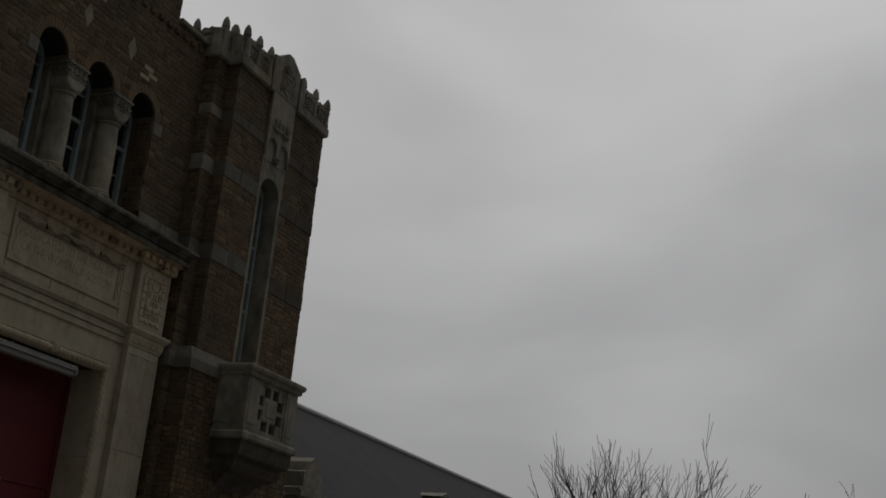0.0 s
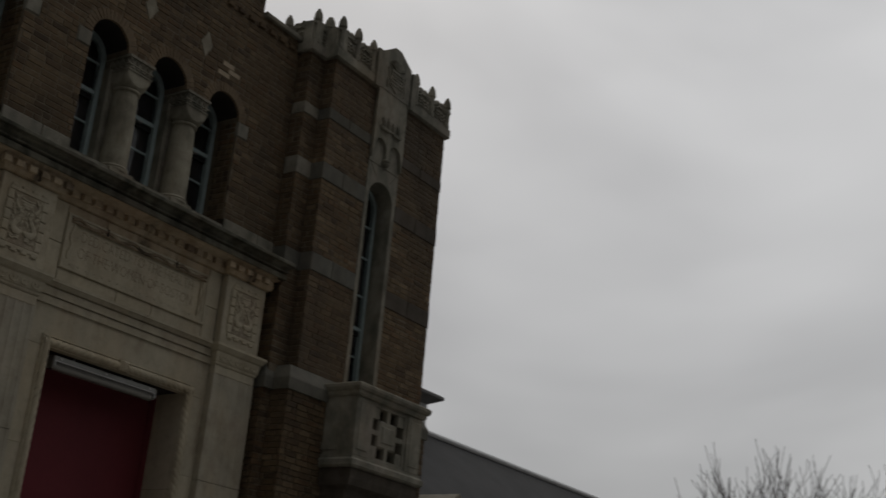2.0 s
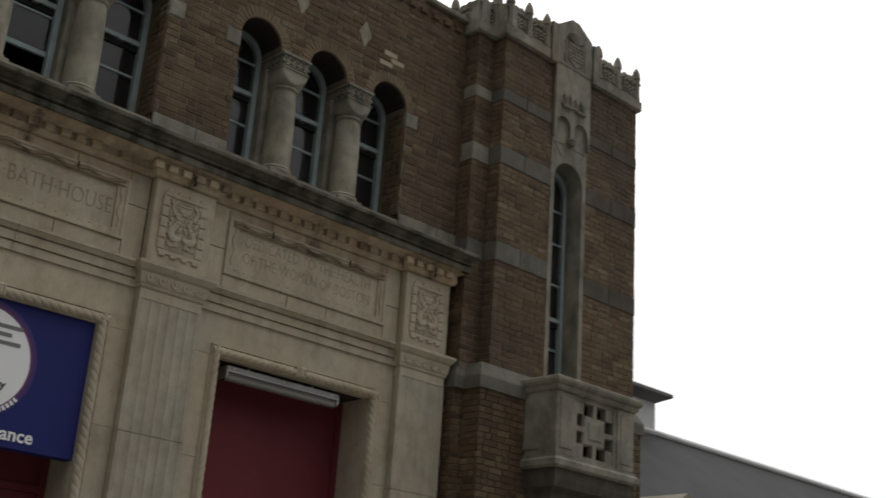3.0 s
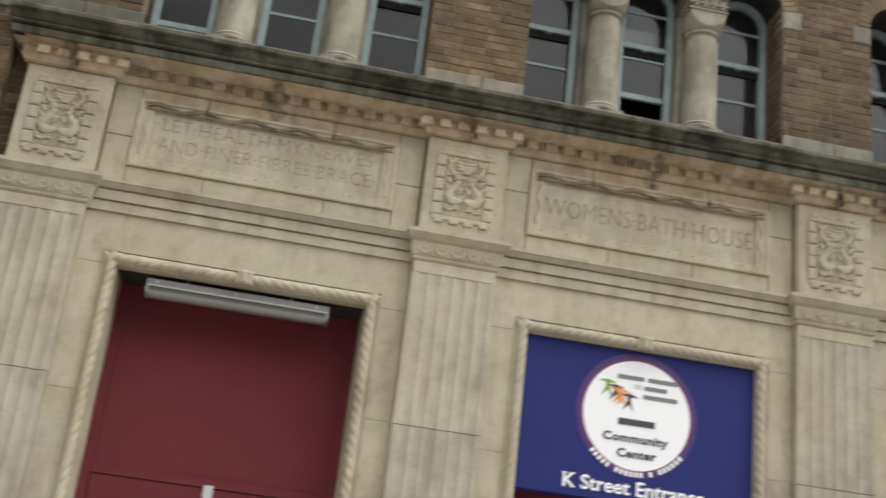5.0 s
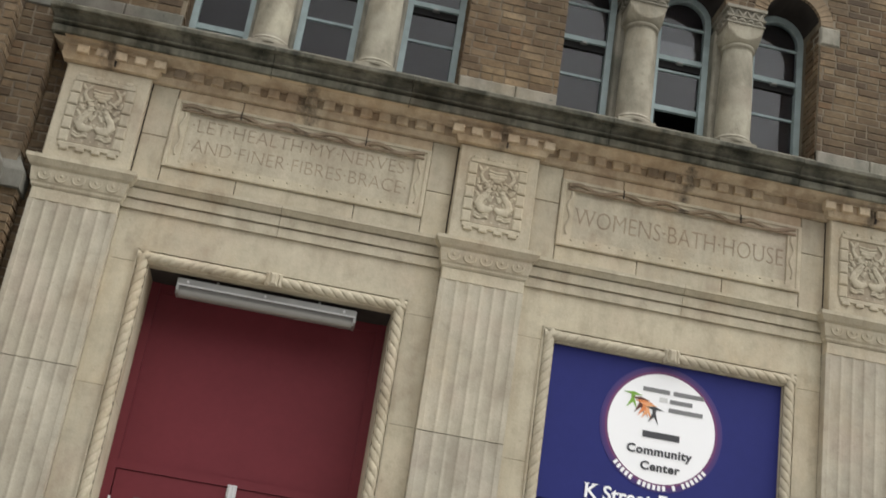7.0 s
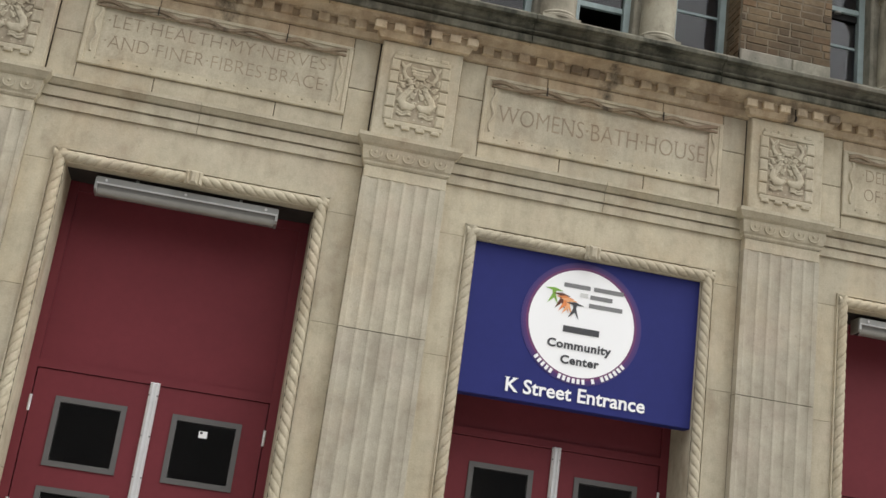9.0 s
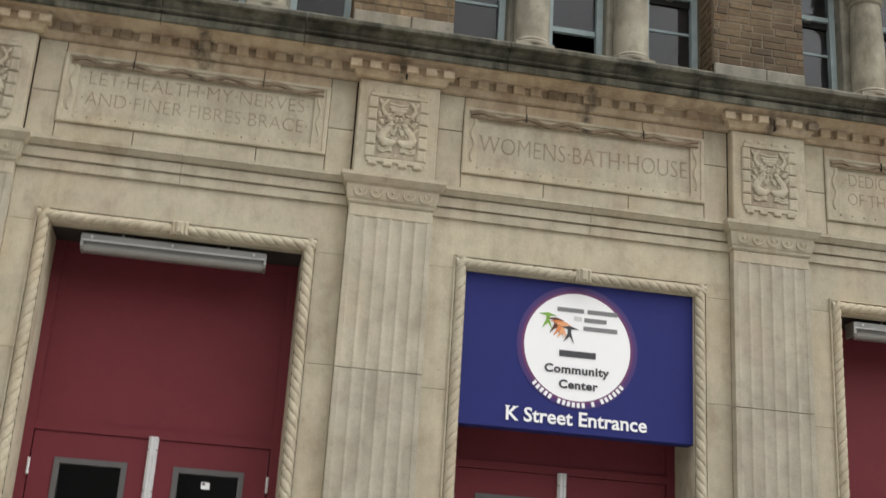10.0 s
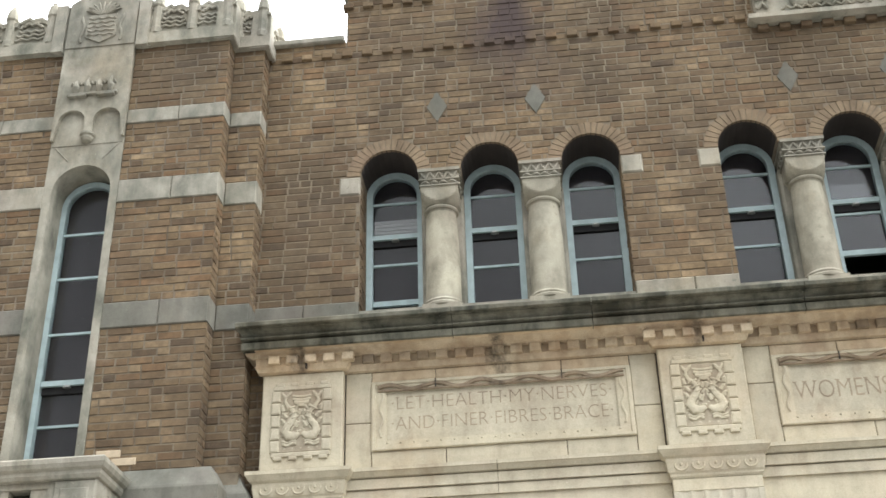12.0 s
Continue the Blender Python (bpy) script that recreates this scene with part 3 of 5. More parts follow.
# ---- arched sash windows ----
def sash_window(x, y, half, bottom, spring, rails, meeting, lift, label, group, t=0.048):
    """A painted arched sash window; rails: heights of the glazing bars; lift: how far the lower sash is up."""
    w = thing("arched_window", label, "window", group, at=(x, y, bottom))
    top = spring - bottom

    def ring(h, spr, low, inner):
        return [(-h, low)] + [(-h, spr)] + arc(0, spr, h, 180, 0, 16)[1:-1] + [(h, spr), (h, low)]

    bm = bmesh.new()
    out, inn = ring(half, top, 0, 0), ring(half - t, top, t * 0.9, 0)
    a = [[bm.verts.new((px, yy, pz)) for px, pz in pts] for yy, pts in ((0.0, out), (0.0, inn), (0.07, inn))]
    quad_strip(bm, [a[0], a[1], a[2]], True)
    part("frame", bm, TEAL, w, "weathered pale blue painted frame")
    m = meeting - bottom
    upper = bmesh.new()
    box(upper, -half + t, half - t, 0.012, 0.05, m - 0.02, m + 0.026)
    for r in rails:
        if r > meeting:
            box(upper, -half + t, half - t, 0.02, 0.045, r - bottom - 0.011, r - bottom + 0.011)
    up = part("upper_sash", upper, TEAL, w)
    lower = bmesh.new()
    # near-black strip puts the shade of the sash gap into colour
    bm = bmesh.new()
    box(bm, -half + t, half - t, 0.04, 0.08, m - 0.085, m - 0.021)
    part("meeting_rail", bm, GAP_SHADE, w, "near-black strip standing for the shaded gap under the meeting rail")
    box(lower, -half + t, half - t, 0.045, 0.078, t * 0.9 + lift, t * 0.9 + 0.05 + lift)
    for r in rails:
        if r < meeting:
            box(lower, -half + t, half - t, 0.05, 0.075, r - bottom + lift - 0.011, r - bottom + lift + 0.011)
    lo = part("lower_sash", lower, TEAL, w)
    bm = bmesh.new()
    lathe(bm, [(0.0, -0.02), (0.035, -0.015), (0.035, 0.0), (0.0, 0.003)], 0, 0.03, 10)
    latch = part("sash_latch", bm, STEEL, w)
    latch.location = (0, 0, m - 0.025)
    # sheet added behind the glass to give the panes a dark grey tone
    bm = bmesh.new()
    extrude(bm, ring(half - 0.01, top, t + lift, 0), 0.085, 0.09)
    part("film", bm, PANE_BACK, w, "dark grey sheet behind the panes")
    edges = sorted([m] + [r - bottom for r in rails if r > meeting] + [top + half - t])
    for z0, z1 in zip(edges, edges[1:]):
        bm = bmesh.new()
        if z1 > top:
            pts = [(-half + t, z0), (-half + t, max(top, z0))] + arc(0, top, half - t, 180, 0, 14)[1:-1] + [(half - t, max(top, z0)), (half - t, z0)]
            extrude(bm, pts, 0.03, 0.034)
        else:
            box(bm, -half + t, half - t, 0.03, 0.034, z0, z1)
        part("pane", bm, GLASS, up)
    edges = sorted([t + lift, m - 0.05 + lift] + [r - bottom + lift for r in rails if r < meeting])
    for z0, z1 in zip(edges, edges[1:]):
        bm = bmesh.new()
        box(bm, -half + t, half - t, 0.06, 0.064, z0, z1)
        part("pane", bm, GLASS, lo)
    return w


WB, WY = 6.56, 0.42
LIFTS = {(0, 0): 0.09, (1, 1): 0.25}
for gi, g in enumerate(GROUPS):
    for oi, o in enumerate(OFFS):
        lift = LIFTS.get((gi, oi), 0.0)
        text = "arched sash window in worn pale blue paint, shut" if not lift else "arched sash window in worn pale blue paint, lower sash raised a little"
        if lift > 0.1:
            text = "arched sash window in worn pale blue paint, open at the bottom"
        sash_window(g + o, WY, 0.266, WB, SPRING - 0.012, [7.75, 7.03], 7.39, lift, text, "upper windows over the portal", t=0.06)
bm = bmesh.new()
for i in range(5):
    box(bm, -0.2, 0.2, 0, 0.012, i * 0.036, i * 0.036 + 0.032)
blind = part("window_blind", bm, BLIND)
blind.location = (-4.11, 0.484, 7.42)
tagged(blind, "pale cloth blind lowered behind the window glass", "blind")

# stone mullions behind the columns
for g in GROUPS:
    for o in (-0.455, 0.455):
        bm = bmesh.new()
        soft_box(bm, g + o - 0.192, g + o + 0.192, BF + 0.24, BF + 0.5, 6.46, 7.70, 0.02)
        part("mullion", bm, STONE_GREY, wall, "grey limestone mullion")


# ---- stout columns with carved cushion capitals ----
def column():
    c = thing("column", "stout limestone column with a carved cushion capital, weathered", "column", "columns between the upper windows")
    bm = bmesh.new()
    lathe(bm, [(0.178, 0.0), (0.18, 0.022), (0.172, 0.034), (0.176, 0.05), (0.166, 0.064), (0.157, 0.072), (0.155, 0.1)], 0, 0, 28)
    box(bm, -0.168, 0.168, -0.168, 0.168, -0.04, 0.004)
    part("base", bm, STONE_PALE, c, smooth=True)
    bm = bmesh.new()
    lathe(bm, [(0.155, 0.095), (0.155, 0.38), (0.149, 0.66), (0.138, 0.9), (0.133, 0.96)], 0, 0, 32)
    part("shaft", bm, STONE_PALE, c, smooth=True)
    bm = bmesh.new()
    lathe(bm, [(0.132, 0.945), (0.138, 0.949), (0.138, 0.957), (0.132, 0.96), (0.148, 0.966), (0.156, 0.98), (0.152, 0.995), (0.136, 1.002)], 0, 0, 28)
    part("necking", bm, STONE_PALE, c, smooth=True)
    # cushion: a round bowl cut flat on four sides, so that each side is a lunette
    bm = bmesh.new()
    rows, k, half = [], 56, 0.168
    for j in range(12):
        f = j / 11
        rr, row = 0.133 + 0.108 * math.sin(f * math.pi / 2) ** 0.85, []
        for i in range(k):
            a = 2 * math.pi * i / k
            r = min(rr, half / max(abs(math.cos(a)), abs(math.sin(a))))
            row.append(bm.verts.new((r * math.cos(a), r * math.sin(a), 0.998 + 0.185 * f)))
        rows.append(row)
    quad_strip(bm, rows, True)
    part("cushion", bm, STONE_PALE, c)
    # abacus: a zigzag over a row of beads, between narrow fillets
    bm = bmesh.new()
    box(bm, -0.164, 0.164, -0.164, 0.25, 1.18, 1.35)
    for z0, z1, h in ((1.178, 1.192, 0.18), (1.238, 1.25, 0.184), (1.328, 1.357, 0.189)):
        box(bm, -h, h, -h, 0.25, z0, z1)
    for i in range(4):
        u = -0.12 + i * 0.08
        for s in (-1, 1):
            a, b = (1.256, 1.324) if s > 0 else (1.324, 1.256)
            m = u + s * 0.02
            tube(bm, [(m - 0.02, -0.168, a), (m + 0.02, -0.168, b)], 0.0115, 6)
            tube(bm, [(s * 0.168, u - 0.037, 1.256), (s * 0.168, u, 1.324), (s * 0.168, u + 0.037, 1.256)], 0.0105, 6)
        tube(bm, [(u - 0.034, -0.166, 1.208), (u - 0.008, -0.171, 1.22), (u + 0.008, -0.171, 1.22), (u + 0.034, -0.166, 1.206)], [0.006, 0.017, 0.017, 0.006], 7)
        for s in (-1, 1):
            tube(bm, [(s * 0.166, u - 0.024, 1.208), (s * 0.171, u, 1.22), (s * 0.166, u + 0.024, 1.206)], [0.006, 0.017, 0.006], 7)
    part("abacus", bm, STONE_GREY, c, "abacus carved with a zigzag over beads")
    return c


first = column()
first.matrix_basis = pose(GROUPS[0] - 0.455, BF + 0.15, 6.47)
for g in GROUPS:
    for o in (-0.455, 0.455):
        if (g, o) != (GROUPS[0], -0.455):
            copy_thing(first, pose(g + o, BF + 0.15, 6.47))

# carved plaque high in the middle
plaque = thing("carved_plaque", "square grey limestone plaque with a weathered plain relief", "plaque")
bm = bmesh.new()
box(bm, -0.62, 0.62, -0.02, 0.3, 9.2, 10.36)
part("slab", bm, STONE_GREY, plaque)
bm = bmesh.new()
mould(bm, [(0.04, 9.12), (0.1, 9.14), (0.1, 9.19), (0.05, 9.22)], -0.62, 0.62, 0.03, 0.2)
for s in (-1, 1):
    box(bm, s * 0.58 - 0.06, s * 0.58 + 0.06, -0.05, 0.1, 9.2, 10.4)
    for i in range(11):
        tube(bm, [(s * 0.58 - 0.05, -0.048, 9.25 + i * 0.1), (s * 0.58, -0.07, 9.3 + i * 0.1), (s * 0.58 + 0.05, -0.048, 9.25 + i * 0.1)], 0.024, 6)
box(bm, -0.68, 0.68, -0.06, 0.1, 10.32, 10.42)
part("border", bm, STONE_GREY, plaque)
bm = bmesh.new()
for cx, cz, r in ((-0.22, 9.34, 0.1), (-0.1, 9.36, 0.11), (0.03, 9.33, 0.09), (0.15, 9.37, 0.1), (0.24, 9.33, 0.07), (-0.02, 9.43, 0.07)):
    lathe(bm, [(0.001, cz - r)] + [(r * math.cos(a), cz + r * math.sin(a)) for a in (-1.2, -0.8, -0.4, 0, 0.4, 0.8, 1.2)] + [(0.001, cz + r)], cx, 0.0, 14)
tube(bm, [(-0.12, 0.0, 9.5), (-0.02, 0.0, 9.47), (0.1, 0.0, 9.49), (0.2, 0.0, 9.53), (0.27, 0.0, 9.58)], [0.04, 0.06, 0.055, 0.045, 0.025], 10)
tube(bm, [(-0.03, 0.0, 9.4), (-0.02, 0.0, 9.6), (0.0, 0.0, 9.75), (0.01, 0.0, 9.9), (0.0, 0.0, 9.98)], [0.11, 0.115, 0.1, 0.11, 0.06], 12)
tube(bm, [(-0.12, 0.0, 9.9), (-0.2, 0.0, 9.78), (-0.14, 0.0, 9.66), (-0.04, 0.0, 9.63)], [0.05, 0.045, 0.04, 0.03], 8)
tube(bm, [(0.12, 0.0, 9.9), (0.19, 0.0, 9.77), (0.12, 0.0, 9.68)], [0.05, 0.045, 0.035], 8)
lathe(bm, [(0.001, 9.98), (0.07, 10.02), (0.085, 10.09), (0.06, 10.16), (0.001, 10.19)], 0.0, 0.0, 12)
for v in bm.verts:
    v.co.y = v.co.y * 0.5 - 0.02
for i in range(9):
    tube(bm, [(-0.4 + i * 0.09, -0.03, 9.235), (-0.36 + i * 0.09, -0.055, 9.255), (-0.31 + i * 0.09, -0.03, 9.235)], 0.016, 6)
part("relief", bm, STONE_GREY, plaque, smooth=True)

# ---- limestone portal ----
portal = thing("portal", "cream limestone entrance portal with fluted pilasters and carved panels", "portal")
BAYS, PIL = (-3.2, 0.0, 3.2), (-4.8, -1.6, 1.6, 4.8)
OPEN, HEAD = 0.955, 4.37
outline = [(-5.13, 0)]
for b in BAYS:
    outline += [(b - OPEN, 0), (b - OPEN, HEAD), (b + OPEN, HEAD), (b + OPEN, 0)]
outline += [(5.13, 0), (5.13, 6.03), (-5.13, 6.03)]
bm = bmesh.new()
extrude(bm, outline, 0.012, 0.5)
part("portal_core", bm, SOOT_SHADE, portal)
for b in BAYS:
    for s in (-1, 1):
        a, c = sorted((b + s * OPEN, b + s * (OPEN - 0.004)))
        for z0, z1 in ((FLOOR, 2.1), (2.1, 3.3), (3.3, HEAD)):
            part("reveal_stone", boxes((a, c, 0.006, 0.49, z0 + 0.002, z1 - 0.002)), STONE, portal)
    # soffit coloured near black to hold the shade under the lintel
    part("reveal_stone", boxes((b - OPEN + 0.005, b + OPEN - 0.005, 0.006, 0.49, HEAD - 0.006, HEAD - 0.001)), SOOT_SHADE, portal, "near-black lintel soffit, its shade put into the colour")


def block(parent, name, x0, x1, z0, z1, y0=0.0, y1=0.1, mat=STONE, r=0.005, label="", gap=0.0025):
    bm = bmesh.new()
    soft_box(bm, x0 + gap, x1 - gap, y0, y1, z0 + gap, z1 - gap, r)
    return part(name, bm, mat, parent, label)


TEXTS = {-3.2: (("·LET·HEALTH·MY·NERVES·", 5.535, 1.76), ("·AND·FINER·FIBRES·BRACE·", 5.36, 1.76)),
         0.0: (("WOMENS·BATH·HOUSE", 5.40, 1.80),),
         3.2: (("·DEDICATED·TO·THE·HEALTH·", 5.535, 1.70), ("OF·THE·WOMEN·OF·BOSTON", 5.36, 1.66))}
for bi, b in enumerate(BAYS):
    half = 1.265
    # jambs and lintel round the opening
    for s in (-1, 1):
        x0, x1 = sorted((b + s * 0.96, b + s * half))
        cuts = [FLOOR, 2.05 + 0.04 * s, 3.43 + 0.05 * s, 4.36]
        for z0, z1 in zip(cuts, cuts[1:]):
            block(portal, "jamb_stone", x0, x1, z0, z1, r=0.002, gap=0.001)
    block(portal, "lintel_stone", b - half, b + half, 4.36, 4.772, r=0.002, gap=0.001)
    # architrave with two fasciae
    for x0, x1 in ((b - half + 0.005, b - 0.05 + 0.1 * bi), (b - 0.05 + 0.1 * bi, b + half - 0.005)):
        bm = bmesh.new()
        prof = [(0.02, 4.772), (0.022, 4.846), (0.004, 4.848), (0.004, 4.857), (0.036, 4.859), (0.036, 4.936), (0.014, 4.939), (0.014, 4.947), (0.05, 4.951), (0.075, 4.985), (0.084, 4.99), (0.084, 5.018), (0.03, 5.035)]
        rows = [[bm.verts.new((x, -d, z)) for x in (x0 + 0.002, x1 - 0.002)] for d, z in [(-0.05, 4.772)] + prof + [(-0.05, 5.035)]]
        quad_strip(bm, rows)
        bm.faces.new([r[0] for r in rows])
        bm.faces.new([r[1] for r in rows][::-1])
        part("architrave_stone", bm, STONE, portal)
    # frieze round the sunk tablet
    for s in (-1, 1):
        x0, x1 = sorted((b + s * 1.045, b + s * (half - 0.006)))
        block(portal, "frieze_stone", x0, x1, 5.035, 5.42 + 0.12 * (bi == 1))
        block(portal, "frieze_stone", x0, x1, 5.42 + 0.12 * (bi == 1), 5.86)
    for z0, z1, cuts in ((5.035, 5.175, (-1.045, -0.45 + 0.1 * bi, 0.5 - 0.12 * bi, 1.045)), (5.765, 5.86, (-1.045, -0.52, 0.5, 1.045))):
        for x0, x1 in zip(cuts, cuts[1:]):
            block(portal, "frieze_stone", b + x0, b + x1, z0, z1, mat=STONE_WARM if z0 > 5.5 else STONE)
    tablet = part("tablet", boxes((b - 0.94, b + 0.94, 0.004, 0.1, 5.25, 5.72)), STONE, portal, "cream inscribed tablet")
    # bevelled frame of the tablet
    bm = bmesh.new()
    oo, ii = (b - 1.045, b + 1.045, 5.19, 5.78), (b - 0.925, b + 0.925, 5.27, 5.695)
    loops = [[bm.verts.new(p) for p in ((r[0], y, r[2]), (r[1], y, r[2]), (r[1], y, r[3]), (r[0], y, r[3]))]
             for r, y in ((oo, 0.03), (oo, -0.016), ((b - 1.035, b + 1.035, 5.198, 5.772), -0.022), ((b - 1.013, b + 1.013, 5.216, 5.754), -0.022), ((b - 1.007, b + 1.007, 5.22, 5.75), -0.012), (ii, -0.012), (ii, 0.03))]
    quad_strip(bm, loops, True)
    frm = part("tablet_frame", bm, STONE, portal)
    frm.location.z = tablet.location.z = -0.015
    bm = bmesh.new()
    for k in range(18):
        for zz in (5.243,):
            lathe(bm, [(0.001, -0.006), (0.008, -0.004), (0.008, 0.004), (0.001, 0.006)], b - 0.918 + k * 0.108, -0.013, 6)
    for v in bm.verts:
        v.co.z += 5.25
    tagged(part("stud_row", bm, STONE, frm), kind="stuff")
    for u in (-0.52, 0.5):
        part("open_joint", boxes((b + u - 0.004, b + u + 0.004, -0.034, -0.01, 5.70, 5.775)), SOOT_SHADE, frm, "blackened open joint")
    # grimy waved ribbon along the top and ends
    bm = bmesh.new()
    pts = [(b - 0.99 + 1.98 * i / 90, -0.016 - 0.006 * math.sin(i * 0.55), 5.722 + 0.022 * math.sin(1.9 * i / 90 * 2 * math.pi / 0.36)) for i in range(91)]
    tube(bm, pts, 0.019, 6)
    # straight dark tube stands in for the shade line below the ribbon
    pts = [(p[0], -0.016, 5.698) for p in pts[::10]]
    tube(bm, pts, 0.012, 6)
    part("ribbon", bm, GRIME, frm, "ribbon carving dark with dirt, a dark tube for the shade line below", smooth=True)
    for s in (-1, 1):
        bm = bmesh.new()
        pts = [(b + s * (0.965 + 0.014 * math.sin(i * 0.5)), -0.014, 5.30 + 0.38 * i / 24) for i in range(25)]
        tube(bm, pts, 0.011, 6)
        part("ribbon", bm, STONE, frm, smooth=True)
    # letters stand just proud; their dark tone paints in groove shade and dirt
    for text, z, width in TEXTS[b]:
        lettering(text, 0.165 if len(TEXTS[b]) > 1 else 0.222, b, 0.0035, z, 0.0012, INCISED, tablet, "letter", "Roman capital, dark for the shade and dirt of a cut groove", width, bold=-0.0034, serif=0.06)
    # rope moulding
    bm = bmesh.new()
    R = 0.043
    rope(bm, (b - 1.0, FLOOR), (b - 1.0, 4.455), R, -1, -0.0)
    rope(bm, (b + 1.0, FLOOR), (b + 1.0, 4.455), R, 1, -0.0)
    rope(bm, (b - 1.046, 4.41), (b - 0.06, 4.41), R, 1, -0.0)
    rope(bm, (b + 0.06, 4.41), (b + 1.046, 4.41), R, -1, -0.0)
    rp = part("rope_moulding", bm, STONE, portal, smooth=True)
    bm = bmesh.new()
    for dx in (-0.045, 0.0, 0.045):
        soft_box(bm, b + dx - (0.035 if dx == 0 else 0.02), b + dx + (0.035 if dx == 0 else 0.02), -0.07 if dx == 0 else -0.06, 0.0, 4.355, 4.468, 0.02)
    part("rope_boss", bm, STONE, rp)
    bm = bmesh.new()
    box(bm, b - 1.058, b - 1.046, -0.02, 0.0, FLOOR, 4.468)
    box(bm, b + 1.046, b + 1.058, -0.02, 0.0, FLOOR, 4.468)
    box(bm, b - 1.058, b + 1.058, -0.02, 0.0, 4.460, 4.472)
    part("fillet", bm, STONE, rp)


def crest():
    """Plain scrolls under a bowl, in a toothed square frame."""
    bm = bmesh.new()
    for z, up in ((-0.285, -1), (0.285, 1)):
        soft_box(bm, -0.23, 0.23, -0.03, 0.0, z - 0.018, z + 0.018, 0.006)
        for i in range(4):
            c = -0.18 + i * 0.12
            soft_box(bm, c - 0.034, c + 0.034, -0.034, 0.0, *sorted((z + up * 0.012, z + up * 0.045)), 0.008)
    for s in (-1, 1):
        for i in range(5):
            z = -0.262 + i * 0.107
            soft_box(bm, s * 0.205 - 0.04, s * 0.205 + 0.034, -0.034 - 0.006 * (i % 2), 0.0, z, z + 0.097, 0.012)
    # the bowl
    for k, (half_w, z, r) in enumerate(((0.075, 0.215, 0.011), (0.07, 0.185, 0.016), (0.055, 0.16, 0.02), (0.03, 0.14, 0.017))):
        tube(bm, [(half_w * u, -0.03 + 0.012 * u * u, z - 0.012 * (1 - u * u)) for u in (-1, -0.6, -0.2, 0.2, 0.6, 1)], r, 8)
    for s in (-1, 1):
        # a stout body low down, drawn out into a tail that forks in the upper corner
        tube(bm, [(s * u, -0.028, v) for u, v in ((0.012, -0.11), (0.05, -0.135), (0.095, -0.13), (0.125, -0.095), (0.11, -0.045), (0.075, -0.005), (0.055, 0.04), (0.07, 0.085), (0.11, 0.12), (0.135, 0.165), (0.125, 0.21))], [0.018, 0.034, 0.042, 0.036, 0.03, 0.026, 0.022, 0.02, 0.018, 0.015, 0.01], 10)
        # cross ribs and a leaf frill along the body
        for u, v in ((0.075, -0.135), (0.115, -0.115), (0.122, -0.07), (0.095, -0.025), (0.062, 0.02), (0.06, 0.065), (0.09, 0.105)):
            tube(bm, [(s * (u - 0.036), -0.022, v + 0.02), (s * u, -0.058, v), (s * (u + 0.036), -0.022, v - 0.014)], 0.008, 6)
            tube(bm, [(s * (u - 0.04), -0.014, v - 0.01), (s * (u - 0.06), -0.026, v + 0.02)], [0.013, 0.007], 6)
        tube(bm, [(s * 0.128, -0.026, 0.2), (s * 0.15, -0.032, 0.225), (s * 0.158, -0.018, 0.25)], [0.016, 0.014, 0.005], 6)
        tube(bm, [(s * 0.125, -0.026, 0.2), (s * 0.1, -0.032, 0.23), (s * 0.085, -0.018, 0.25)], [0.016, 0.014, 0.005], 6)
        for u, v, du, dv in ((0.12, 0.03, 0.04, 0.045), (0.135, -0.02, 0.03, 0.04), (0.04, -0.05, -0.03, 0.05), (0.03, 0.07, -0.025, 0.03), (0.15, 0.09, 0.01, 0.05)):
            tube(bm, [(s * u, -0.02, v), (s * (u + du * 0.5), -0.034, v + dv * 0.6), (s * (u + du), -0.014, v + dv)], [0.018, 0.014, 0.005], 6)
        # rolled waves below
        for z in (-0.178, -0.2):
            tube(bm, [(s * (0.035 + 0.014 * k), -0.026 - 0.008 * math.sin(k * 1.1), z + 0.008 * math.sin(k * 0.9)) for k in range(9)], 0.011, 6)
    for i in range(5):
        lathe(bm, [(0.001, -0.243), (0.009, -0.239), (0.012, -0.232), (0.009, -0.225), (0.001, -0.221)], -0.13 + i * 0.065, -0.006, 8)
    r = random.Random(5)
    for i in range(40):
        cx, cz, q = r.uniform(-0.16, 0.16), r.uniform(-0.16, 0.14), r.uniform(0.008, 0.018)
        lathe(bm, [(0.001, cz - q), (q * 0.8, cz - q * 0.5), (q, cz), (q * 0.8, cz + q * 0.5), (0.001, cz + q)], cx, -0.008, 7)
    return mesh_of("carved_crest", bm, STONE, True)


